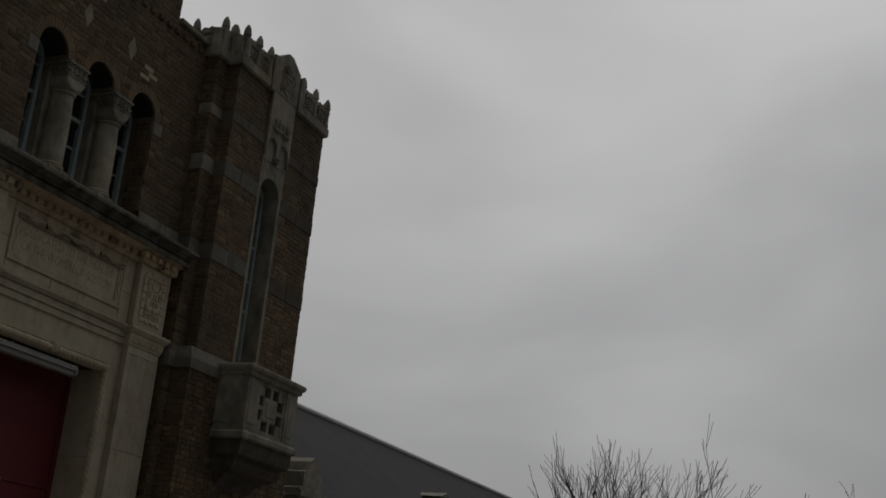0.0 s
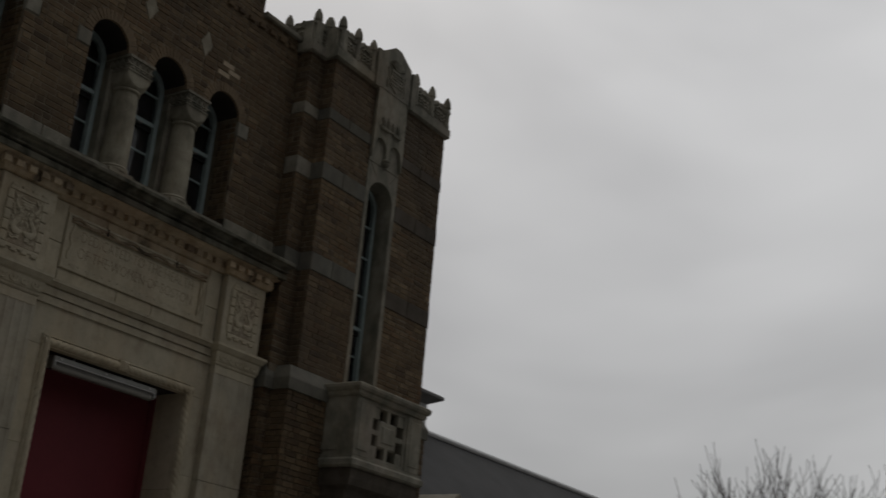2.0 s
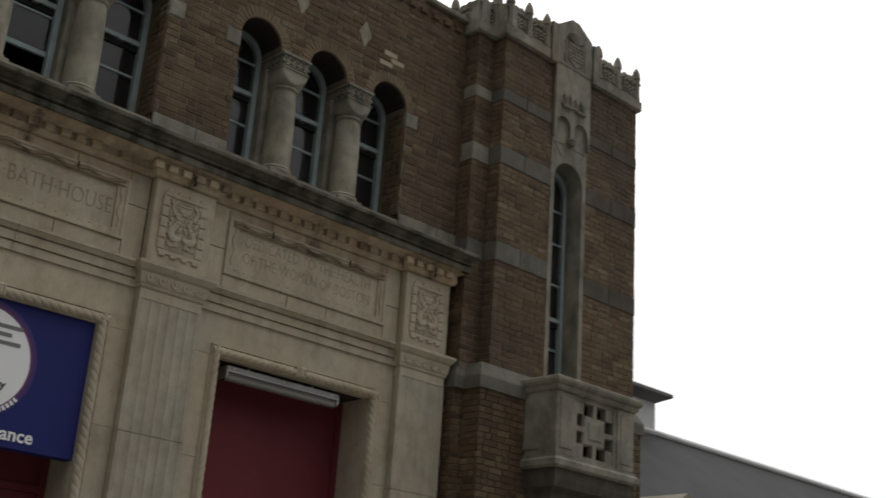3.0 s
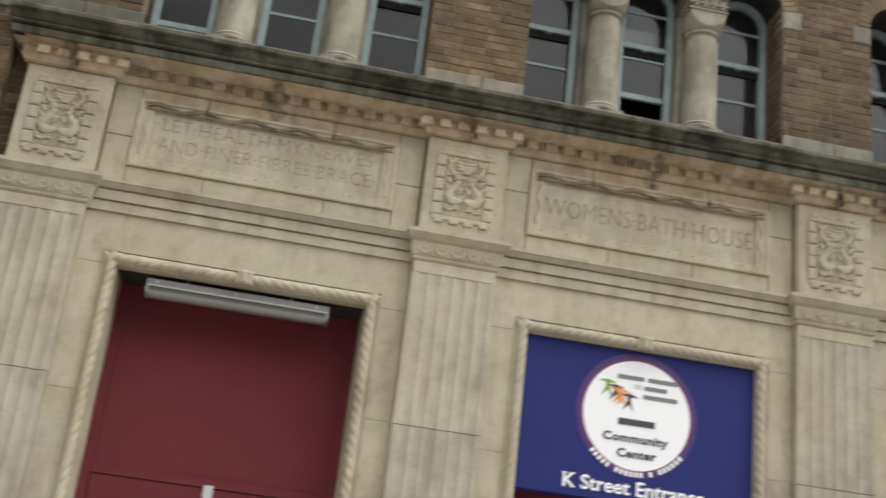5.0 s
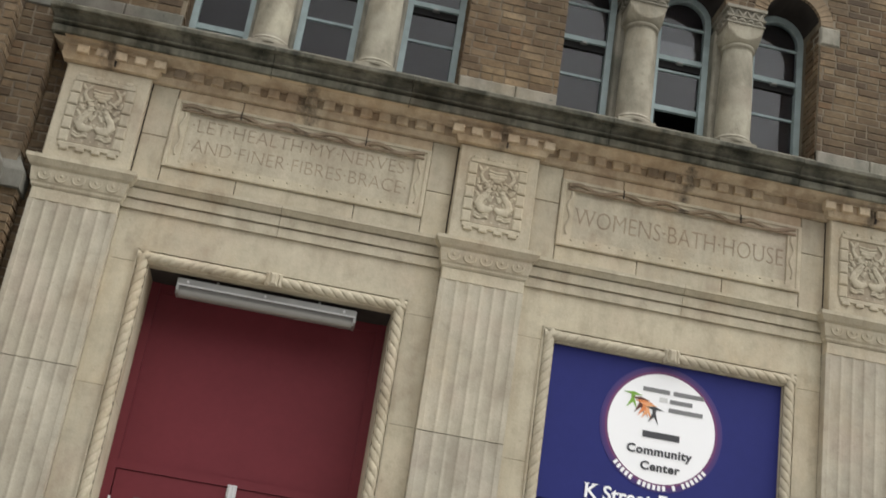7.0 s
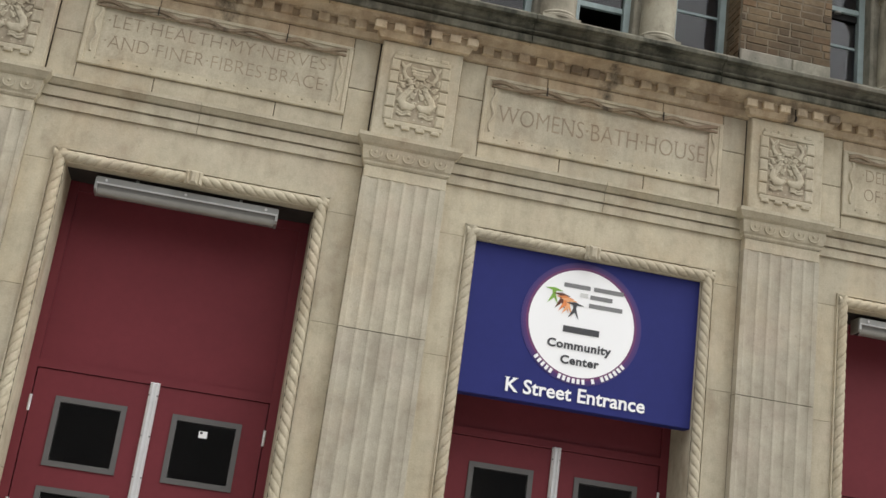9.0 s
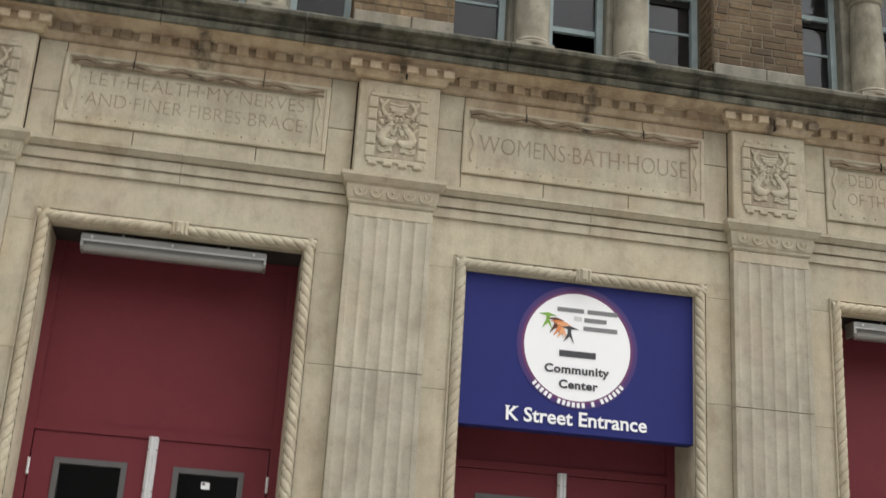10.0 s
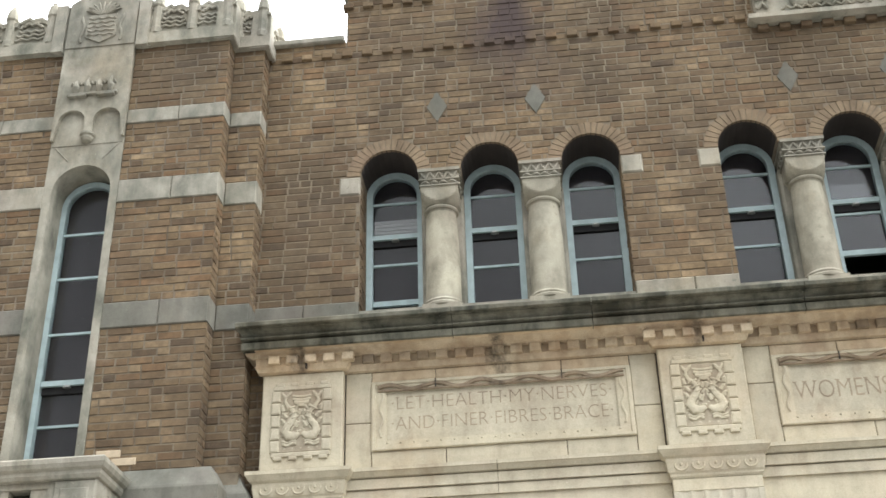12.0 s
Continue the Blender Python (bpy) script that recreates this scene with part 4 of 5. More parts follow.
CREST = crest()
CREST_BACK = mesh_of("crest_ground", boxes((-0.18, 0.18, -0.0065, 0.0, -0.25, 0.265)), stone_material("sunk_stone", (0.48, 0.42, 0.315), (0.37, 0.32, 0.235), (0.23, 0.18, 0.125)))
for pi_, p in enumerate(PIL):
    pil = part("pilaster", boxes((p - 0.33, p + 0.33, -0.045, 0.1, FLOOR, 4.75)), STONE_GREY, portal)
    # fluted shaft in three drums
    for z0, z1 in ((FLOOR, 2.05), (2.05, 3.46), (3.46, 4.735)):
        bm = bmesh.new()
        sec = [(-0.335, 0.0), (-0.335, -0.085)]
        for i in range(6):
            c = -0.25 + i * 0.1
            sec += [(c - 0.044, -0.085)] + [(c + 0.0425 * math.cos(a), -0.085 + 0.009 * math.sin(a)) for a in [math.pi * (1 - j / 6) for j in range(1, 6)]] + [(c + 0.044, -0.085)]
        sec += [(0.335, -0.085), (0.335, 0.0)]
        top = z1 - (0.06 if z1 > 4 else 0.003)
        rows = [[bm.verts.new((p + u, v, z)) for u, v in sec] for z in (z0 + 0.003, top)]
        quad_strip(bm, rows)
        bm.faces.new(rows[0][::-1])
        bm.faces.new(rows[1])
        part("fluted_drum", bm, STONE_COOL, pil)
    block(pil, "neck_stone", p - 0.335, p + 0.335, 4.672, 4.775, -0.085, 0.05)
    bm = bmesh.new()
    mould(bm, [(0.0, 4.775), (0.012, 4.79), (0.012, 4.805), (0.022, 4.82), (0.034, 4.90), (0.034, 4.925), (0.055, 4.94), (0.078, 4.975), (0.085, 4.985), (0.085, 5.015), (0.01, 5.035)], p - 0.335, p + 0.335, -0.085, 0.05)
    capital = part("capital", bm, STONE, pil, "moulded capital with a row of carved discs")
    bm = bmesh.new()
    for i in range(5):
        cx = p - 0.26 + i * 0.13
        tube(bm, [(cx + 0.045 * math.cos(a), -0.116, 4.872 + 0.042 * math.sin(a)) for a in [math.pi * (0.9 + 1.2 * j / 12) for j in range(13)]], 0.008, 6)
        lathe(bm, [(0.001, 4.864), (0.011, 4.87), (0.014, 4.88), (0.011, 4.89), (0.001, 4.896)], cx, -0.112, 8)
    part("disc_carving", bm, STONE, capital, smooth=True)
    block(pil, "frieze_block", p - 0.335, p + 0.335, 5.035, 5.862, -0.085, 0.1, STONE, 0.01)
    cr = new("carved_crest", CREST)
    cr.parent, cr.location, cr.scale = pil, (p, -0.084, 5.445), (1.02, 0.5, 1.0)
    tagged(cr, "weathered crest of plain scrolls")
    ground = new("crest_ground", CREST_BACK)
    ground.parent, ground.location = pil, (p, -0.084, 5.435)
    tagged(ground, "grimy sunk ground of the crest")

# bed mould with dentils, broken forward over the pilasters
bm = bmesh.new()
prof = [(0.0, 5.862), (0.03, 5.868), (0.045, 5.90), (0.055, 5.915), (0.055, 5.915), (0.046, 5.917), (0.046, 5.984), (0.09, 5.987), (0.094, 5.996), (0.12, 6.004), (0.15, 6.02), (0.165, 6.034)]
mould(bm, prof, -5.12, 5.12, 0.0, 0.2)
bed = part("bed_mould", bm, STONE_WARM, portal, "rust-stained bed mould under the cornice")
for p in PIL:
    bm = bmesh.new()
    mould(bm, prof[:7] + [(0.06, 5.986), (0.064, 6.033)], p - 0.34, p + 0.34, -0.09, -0.06)
    part("bed_mould_break", bm, STONE_WARM, portal)
    # open, blackened joint beside the middle
    part("open_joint", boxes((p + 0.03, p + 0.042, -0.153, -0.1, 5.875, 5.98)), SOOT_SHADE, portal, "blackened open joint")
bm = bmesh.new()
soft_box(bm, -0.047, 0.047, -0.03, 0.04, -0.035, 0.035, 0.005)
DENTIL_GRIMY = mesh_of("dentil", bm.copy(), GRIME)
DENTIL = mesh_of("dentil", bm, STONE_WARM)
PITCH = 3.2 / 21
for i in range(-33, 34):
    x = i * PITCH
    on = any(abs(x - p) < 0.4 for p in PIL)
    if rng.random() < 0.03:
        continue
    d = new("dentil", DENTIL_GRIMY if rng.random() < 0.1 else DENTIL)
    d.parent, d.location = bed, (x + rng.uniform(-0.003, 0.003), (-0.152 if on else -0.062) + rng.uniform(-0.003, 0.004), 5.951)

cornice = thing("cornice", "soot-blackened moulded limestone cornice over the portal", "cornice")
xs = [-5.19, -3.55, -2.42, -0.75, 0.9, 2.4, 3.7, 5.19]
for i, (x0, x1) in enumerate(zip(xs, xs[1:])):
    bm = bmesh.new()
    prof = [(0.0, 6.045), (0.21, 6.045), (0.22, 6.03), (0.24, 6.028), (0.246, 6.035), (0.246, 6.09), (0.205, 6.096), (0.205, 6.112), (0.262, 6.118), (0.262, 6.134), (0.24, 6.142), (0.262, 6.168), (0.298, 6.184), (0.298, 6.192), (0.335, 6.194), (0.342, 6.2), (0.342, 6.23), (0.33, 6.242), (-0.08, 6.30), (-0.1, 6.0)]
    sag = rng.uniform(-0.003, 0.003)
    rows = []
    for d, z in prof:
        pts = []
        if i == 0:
            pts += [(x0 - max(0, d) * 0.4, BF), (x0 - max(0, d) * 0.4, -d)]
        else:
            pts += [(x0 + 0.003, -d)]
        if i == len(xs) - 2:
            pts += [(x1 + max(0, d) * 0.4, -d), (x1 + max(0, d) * 0.4, BF)]
        else:
            pts += [(x1 - 0.003, -d)]
        rows.append([bm.verts.new((px, py, z + sag)) for px, py in pts])
    quad_strip(bm, rows)
    bm.faces.new([r[0] for r in rows])
    bm.faces.new([r[-1] for r in rows][::-1])
    part("cornice_stone", bm, STONE_DARK, cornice)
    part("soffit_stone", boxes((x0 + 0.003, x1 - 0.003, -0.207, -0.004, 6.034, 6.042)), STONE_WARM, cornice, "tan soffit under the cornice")


# ---- doors ----
def double_door():
    d = thing("double_door", "maroon painted steel double door with a tall blank overpanel", "door", "portal doors")
    bm = bmesh.new()
    box(bm, -0.95, -0.88, -0.04, 0.06, 0, 3.62)
    box(bm, 0.88, 0.95, -0.04, 0.06, 0, 3.62)
    box(bm, -0.88, 0.88, -0.04, 0.06, 2.135, 2.2)
    box(bm, -0.88, 0.88, -0.03, 0.06, 3.55, 3.62)
    part("door_frame", bm, RED, d)
    part("overpanel", boxes((-0.88, 0.88, -0.015, 0.03, 2.2, 3.55)), RED, d, "blank maroon overpanel")
    for s in (-1, 1):
        bm = bmesh.new()
        x0, x1 = sorted((s * 0.035, s * 0.872))
        l0, l1 = sorted((s * 0.17, s * 0.70))
        for dims in ((x0, l0, 0.01, 2.13), (l1, x1, 0.01, 2.13), (l0, l1, 0.01, 0.75), (l0, l1, 1.27, 1.42), (l0, l1, 1.94, 2.13)):
            box(bm, dims[0], dims[1], -0.03, 0.015, dims[2], dims[3])
        leaf = part("door_leaf", bm, RED, d)
        for z0, z1 in ((0.75, 1.27), (1.42, 1.94)):
            bm = bmesh.new()
            for q in ((l0, l0 + 0.042, z0, z1), (l1 - 0.042, l1, z0, z1), (l0 + 0.042, l1 - 0.042, z0, z0 + 0.042), (l0 + 0.042, l1 - 0.042, z1 - 0.042, z1)):
                box(bm, q[0], q[1], -0.04, 0.02, q[2], q[3])
            part("lite_frame", bm, LITE_FRAME, leaf, "grey metal glazing frame")
            part("lite", boxes((l0 + 0.035, l1 - 0.035, -0.012, -0.006, z0 + 0.035, z1 - 0.035)), GLASS, leaf, "dark glass")
        for z in (0.3, 1.1, 1.86):
            bm = bmesh.new()
            lathe(bm, [(0.011, z - 0.06), (0.011, z + 0.06)], s * 0.878, -0.045, 8)
            part("hinge", bm, ALU, leaf)
    bm = bmesh.new()
    soft_box(bm, -0.037, 0.037, -0.055, 0.0, 0.02, 2.15, 0.008)
    for x in (-0.016, 0.016):
        soft_box(bm, x - 0.009, x + 0.009, -0.066, -0.05, 0.02, 2.15, 0.005)
    strip = part("astragal", bm, ALU, d, "bright aluminium meeting strip")
    for i in range(7):
        for x in (-0.031, 0.031):
            bm = bmesh.new()
            tube(bm, [(x, -0.05, 2.05 - 0.31 * i), (x, -0.06, 2.05 - 0.31 * i)], 0.006, 6)
            part("screw", bm, LITE_FRAME, strip)
    return d


DY = 0.47
door = double_door()
door.matrix_basis = pose(BAYS[0], DY, FLOOR)
for b in BAYS[1:]:
    copy_thing(door, pose(b, DY, FLOOR))
note = part("sticker", boxes((-0.032, 0.032, 0, 0.002, -0.026, 0.026)), WHITE)
note.location = (BAYS[0] + 0.42, DY - 0.016, 2.56)
tagged(note, "small white sticker with a dark patch on the door glass", "sticker")
part("printed_patch", boxes((-0.024, -0.004, -0.0015, 0.0, 0.004, 0.02)), BLACK, note)


def strip_light():
    f = thing("strip_light", "grey steel fluorescent strip light under the lintel", "lamp", "strip lights over the doors")
    part("housing", boxes((-0.69, 0.69, -0.024, 0.115, -0.004, 0.05)), STEEL, f)
    bm = bmesh.new()
    n = 10
    rows = [[bm.verts.new((x, 0.047 + 0.062 * math.cos(math.pi * (1 + i / n)), -0.004 + 0.086 * math.sin(math.pi * (1 + i / n)))) for i in range(n + 1)] for x in (-0.68, -0.02, 0.02, 0.68)]
    quad_strip(bm, rows)
    part("lens", bm, DIFFUSER, f, "dull ribbed lens, unlit", smooth=True)
    for s in (-1, 1):
        bm = bmesh.new()
        soft_box(bm, s * 0.69 - 0.01, s * 0.69 + 0.01, -0.03, 0.118, -0.07, 0.052, 0.02)
        part("end_cap", bm, STEEL, f)
    bm = bmesh.new()
    tube(bm, [(-0.69, -0.026, -0.002), (0.69, -0.026, -0.002)], 0.007, 6)
    part("rim", bm, ALU, f)
    for x in (-0.62, -0.02, 0.6):
        bm = bmesh.new()
        tube(bm, [(x, -0.02, 0.026), (x, -0.034, 0.026)], 0.011, 8)
        part("screw", bm, ALU, f)
    for x in (-0.4, 0.4):
        bm = bmesh.new()
        tube(bm, [(x, 0.05, 0.04), (x, 0.05, 0.12)], 0.012, 8)
        part("hanger", bm, STEEL, f)
    return f


sl = strip_light()
sl.matrix_basis = pose(BAYS[0] - 0.02, 0.1, 4.275)
copy_thing(sl, pose(BAYS[2] - 0.1, 0.1, 4.275))

# ---- entrance sign ----
sign = thing("entrance_sign", "navy blue entrance sign with a white disc and white lettering", "sign")
SY = 0.035
bm = bmesh.new()
soft_box(bm, -0.962, 0.962, SY, SY + 0.12, 3.14, 4.362, 0.006)
part("panel", bm, BLUE, sign)


def disc(r, y, cx, cz, k=56):
    bm = bmesh.new()
    extrude(bm, arc(cx, cz, r, 0, 360 * (k - 1) / k, k - 1), y, y + 0.002)
    return bm


CX, CZ = -0.015, 3.835
halo = plain_material("halo_print", (0.05, 0.03, 0.16), 0.4, 0, 0.05, 3.0, 0.0)
for r, m, y in ((0.50, halo, 0.0025), (0.482, VIOLET, 0.003), (0.46, VIOLET_DEEP, 0.0035)):
    part("halo", disc(r, SY - y, CX, CZ), m, sign, "printed plum halo")
part("disc", disc(0.438, SY - 0.004, CX, CZ), WHITE, sign, "white printed disc")
lettering("Community", 0.092, CX - 0.005, SY - 0.007, 3.615, 0.001, BLACK, sign, "letter", "dark printed letter", width=0.53, bold=0.003, spacing=1.08)
lettering("Center", 0.092, CX + 0.01, SY - 0.007, 3.495, 0.001, BLACK, sign, "letter", "dark printed letter", width=0.32, bold=0.003, spacing=1.08)
lettering("K Street Entrance", 0.155, CX + 0.006, SY - 0.006, 3.205, 0.001, WHITE, sign, "letter", "white printed letter", width=1.14, bold=0.003, serif=0.085)
part("printed_bar", boxes((CX - 0.15, CX + 0.15, SY - 0.008, SY - 0.005, 3.748, 3.798)), BLACK, sign)
for x0, x1, z, m in ((-0.175, 0.045, 4.115, DARK_GREY), (0.075, 0.325, 4.115, DARK_GREY), (-0.035, 0.03, 4.05, FAINT), (0.05, 0.235, 4.045, DARK_GREY), (0.045, 0.325, 3.975, DARK_GREY)):
    part("printed_bar", boxes((CX + x0, CX + x1, SY - 0.007, SY - 0.005, z, z + 0.034)), m, sign)
for i in range(21):
    if i in (5, 12, 14):
        continue
    a = radians(223 + i * 4.9)
    pts = [(CX + r * math.cos(a + t), CZ + r * math.sin(a + t)) for r, t in ((0.449, -0.027), (0.488, -0.025), (0.488, 0.025), (0.449, 0.027))]
    bm = bmesh.new()
    extrude(bm, pts, SY - 0.0065, SY - 0.0045)
    part("printed_mark", bm, WHITE, sign)
# coloured marks of the emblem: a slanting wedge and a crossing bar each
for i, (m, x, z) in enumerate(((GREEN, -0.25, 4.09), (BROWN, -0.185, 4.055), (ORANGE, -0.155, 4.035), (APRICOT, -0.125, 4.02), (BLACK, -0.07, 3.995))):
    y = SY - 0.0071 - 0.0002 * i
    x, z = x + CX, z - 0.03
    bm = bmesh.new()
    extrude(bm, [(x - 0.018, z + 0.03), (x + 0.018, z + 0.03), (x + 0.012, z - 0.02), (x + 0.038, z - 0.105), (x + 0.002, z - 0.05), (x - 0.05, z - 0.1), (x - 0.014, z - 0.02)], y, SY - 0.005)
    part("emblem_mark", bm, m, sign)
    bm = bmesh.new()
    extrude(bm, [(x - 0.075, z + 0.022), (x, z + 0.006), (x + 0.075, z + 0.012), (x, z + 0.034)], y - 0.0001, SY - 0.005)
    part("emblem_mark", bm, m, sign)


# ---- stair towers ----
TC, TF, TI, TO, PI_, PF = 6.81, -0.35, 5.56, 8.2, 5.27, -0.16
TOPB = 9.24
FI = 5.36  # inner corner of the thicker foot
SW = 0.342  # half the width of the stone strip round the tall window
# darker stone for the right tower's bands and balcony corbel
TOWER_DARK = stone_material("dark_tower_stone", (0.13, 0.112, 0.09), (0.09, 0.075, 0.058), (0.055, 0.045, 0.035), 0.42, 0.78)
BANDS = ((8.345, 8.50), (7.50, 7.73), (6.265, 6.50))


def tower(s, side):
    w = thing("wall_tower_" + side, "brown brick stair tower with grey stone bands", "tower", kind="structure")

    def bx(*dims):
        bm = bmesh.new()
        for x0, x1, y0, y1, z0, z1 in dims:
            a, b = sorted((s * x0, s * x1))
            box(bm, a, b, y0, y1, z0, z1)
        return bm

    def soft(x0, x1, y0, y1, z0, z1, r=0.008):
        bm = bmesh.new()
        a, b = sorted((s * x0, s * x1))
        soft_box(bm, a, b, y0, y1, z0, z1, r)
        return bm

    g = 0.005
    # core left open behind the tall window
    part("tower_core", bx((TI + g, TC - SW + 0.01, TF + g, 2.0, 0, TOPB), (TC + SW - 0.01, TO, TF + g, 2.0, 0, TOPB), (TC - SW + 0.01, TC + SW - 0.01, TF + g, 2.0, 0, 4.9), (TC - SW + 0.01, TC + SW - 0.01, TF + g + 0.02, 2.0, 8.0, TOPB), (TC - SW + 0.01, TC + SW - 0.01, 1.0, 2.0, 4.9, 8.0), (PI_ + g, TI + g, PF + g, 2.0, 0, TOPB)), MORTAR, w)
    # thicker foot under the weathering
    part("tower_foot", bx((FI + 0.012, TO + 0.06, TF - 0.08 + 0.012, 0.0, 0, 4.70), (PI_ - 0.048, FI + 0.012, PF + 0.012, 0.1, 0, 4.70)), MORTAR, w)
    for x0, x1, f in ((FI + 0.08, TO, TF), (PI_ + 0.02, FI - 0.03, PF + 0.06)):
        bm = bmesh.new()
        a, b = sorted((s * x0, s * x1))
        mould(bm, [(0.0, 4.69), (0.1, 4.695), (0.102, 4.83), (0.095, 4.85), (0.004, 5.01)], a, b, f, 0.06)
        part("weathering_stone", bm, LOZ, w, "grey sloped weathering stone")
    for z0, z1 in BANDS:
        for x0, x1, f in ((TI - 0.004, 5.98, TF), (5.985, TC - SW, TF), (TC + SW, 7.66, TF), (7.665, TO, TF), (PI_ - 0.004, TI - 0.01, PF)):
            mat = LOZ if z0 < 7 else STONE_GREY
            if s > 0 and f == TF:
                mat = TOWER_DARK if x0 > TC else LOZ
            part("band_stone", soft(x0, x1, f - 0.012, f + 0.2, z0, z1), mat, w)
    strip = lambda z: ([(TC - SW - 0.002, TC + SW + 0.002)] if z > 4.6 else []) + [(0, 9) for z0, z1 in BANDS if z0 - 0.01 < z < z1 + 0.01]
    cuts = [5.01] + [z for b in BANDS[::-1] for z in b] + [TOPB]

    def bricks():
        pairs = list(zip(cuts[::2], cuts[1::2]))
        rects = [r for z0, z1 in pairs for r in lay(TI, TO, z0, z1, strip)]
        set_bricks(rects, w, mirrored_front(s, TF), lambda r: r[0] < 6.5 and r[3] < 7.4)
        set_bricks([r for z0, z1 in pairs for r in lay(PI_, TI, z0, z1)], w, mirrored_front(s, PF))
        set_bricks([r for z0, z1 in pairs for r in lay(TF + 0.034, PF, z0, z1)], w, inner_side(s, TI))
        set_bricks([r for z0, z1 in pairs for r in lay(PF + 0.034, BF, z0, z1)], w, inner_side(s, PI_))
        set_bricks(lay(FI, TO + 0.06, 1.5, 4.70), w, mirrored_front(s, TF - 0.08))
        set_bricks(lay(PI_ - 0.06, FI, 1.5, 4.70), w, mirrored_front(s, PF))
        set_bricks(lay(TF - 0.046, PF, 1.5, 4.70), w, inner_side(s, FI))
        set_bricks(lay(PF + 0.034, BF, 1.5, 4.70), w, inner_side(s, PI_ - 0.06))

    TAIL.append(bricks)
    if s < 0:
        for x, z in ((6.27, 5.16), (6.14, 5.09)):
            bm = bmesh.new()
            soft_box(bm, -x - 0.1, -x + 0.1, TF - 0.006, TF + 0.03, z - 0.031, z + 0.031, 0.004)
            part("pale_brick", bm, PEACH, w, "pale newer brick")

    # limestone surround of the tall window
    sur = thing("window_surround", "tall pale limestone window surround with two blind arches", "surround")
    hw, spr = 0.27, 7.655
    out = [(TC - SW, 4.9), (TC - SW, 9.3), (TC + SW, 9.3), (TC + SW, 4.9), (TC + hw, 4.9), (TC + hw, spr)] + arc(TC, spr, hw, 0, 180, 16)[1:-1] + [(TC - hw, spr), (TC - hw, 4.9)]
    bm = bmesh.new()
    extrude(bm, [(s * x, z) for x, z in out], TF - 0.008, TF + 0.39)
    part("surround_stone", bm, STONE_GREY, sur)
    bm = bmesh.new()
    bm2 = [(TC - SW, 8.2), (TC - SW + 0.02, 8.2)] + arc(TC - 0.168, 8.39, 0.13, 180, 0, 10) + [(TC - 0.038, 8.26), (TC + 0.038, 8.26)] + arc(TC + 0.168, 8.39, 0.13, 180, 0, 10) + [(TC + SW - 0.02, 8.2), (TC + SW, 8.2), (TC + SW, 9.26), (TC - SW, 9.26)]
    extrude(bm, [(s * x, z) for x, z in bm2], TF - 0.05, TF)
    lathe(bm, [(0.001, 8.15), (0.04, 8.165), (0.055, 8.19), (0.055, 8.21), (0.07, 8.225), (0.07, 8.245), (0.05, 8.26)], s * TC, TF - 0.03, 14)
    part("blind_arches", bm, STONE_GREY, sur)
    bm = bmesh.new()
    for sx in (-1, 1):
        tube(bm, [(s * (TC + sx * 0.3), TF - 0.009, 8.14), (s * (TC + sx * 0.16), TF - 0.009, 7.98)], 0.007, 6)
    tube(bm, [(s * (TC - SW + 0.01), TF - 0.008, 8.15), (s * (TC + SW - 0.01), TF - 0.008, 8.15)], 0.008, 6)
    part("cut_line", bm, STONE_GREY, sur)
    bm = bmesh.new()
    # three worn scrolls on a ledge
    for i in range(4):
        cx = s * TC - 0.165 + i * 0.11
        tube(bm, [(cx, TF - 0.05, 8.71), (cx + 0.008, TF - 0.066, 8.76), (cx - 0.006, TF - 0.064, 8.81), (cx, TF - 0.05, 8.85 + 0.03 * (i % 2))], [0.028, 0.034, 0.024, 0.01], 8)
        for sx in (-1, 1):
            tube(bm, [(cx + sx * 0.012, TF - 0.052, 8.79), (cx + sx * 0.04, TF - 0.06, 8.825), (cx + sx * 0.048, TF - 0.052, 8.8)], [0.013, 0.014, 0.009], 6)
    soft_box(bm, *sorted((s * (TC - 0.24), s * (TC + 0.24))), TF - 0.08, TF, 8.67, 8.7, 0.008)
    for sx in (-1, 1):
        soft_box(bm, *sorted((s * (TC + sx * 0.05), s * (TC + sx * 0.22))), TF - 0.09, TF, 8.648, 8.672, 0.006)
    # a worn shield with leaves over it
    fx = s * TC
    extrude(bm, [(fx - 0.14, 9.62), (fx - 0.15, 9.36), (fx, 9.28), (fx + 0.15, 9.36), (fx + 0.14, 9.62)], TF - 0.076, TF - 0.05)
    for j in range(5):
        tube(bm, [(fx - 0.13 + 0.02 * k, TF - 0.078 - 0.004 * math.sin(k * 1.7 + j), 9.375 + j * 0.05 + 0.008 * math.sin(k * 1.3 + 2 * j)) for k in range(14)], 0.011, 6)
    for j in range(9):
        a = radians(15 + 150 * j / 8)
        tube(bm, [(fx + 0.03 * math.cos(a), TF - 0.066, 9.63), (fx + 0.11 * math.cos(a), TF - 0.082, 9.65 + 0.07 * math.sin(a)), (fx + 0.18 * math.cos(a), TF - 0.066, 9.66 + 0.13 * math.sin(a))], [0.016, 0.02, 0.008], 6)
    for sx in (-1, 1):
        tube(bm, [(fx + sx * (0.19 + 0.015 * math.sin(k)), TF - 0.064, 9.3 + 0.04 * k) for k in range(9)], [0.012 + 0.006 * (k % 2) for k in range(9)], 6)
    part("relief", bm, STONE_GREY, sur, smooth=True)
    # gabled head
    bm = bmesh.new()
    gp = [(-0.5, 9.215), (-0.5, 9.76), (-0.36, 9.79), (-0.1, 9.955), (0.08, 9.955), (0.36, 9.79), (0.5, 9.76), (0.5, 9.215)]
    extrude(bm, [(s * (TC + x), z) for x, z in gp], TF - 0.035, TF + 0.3)
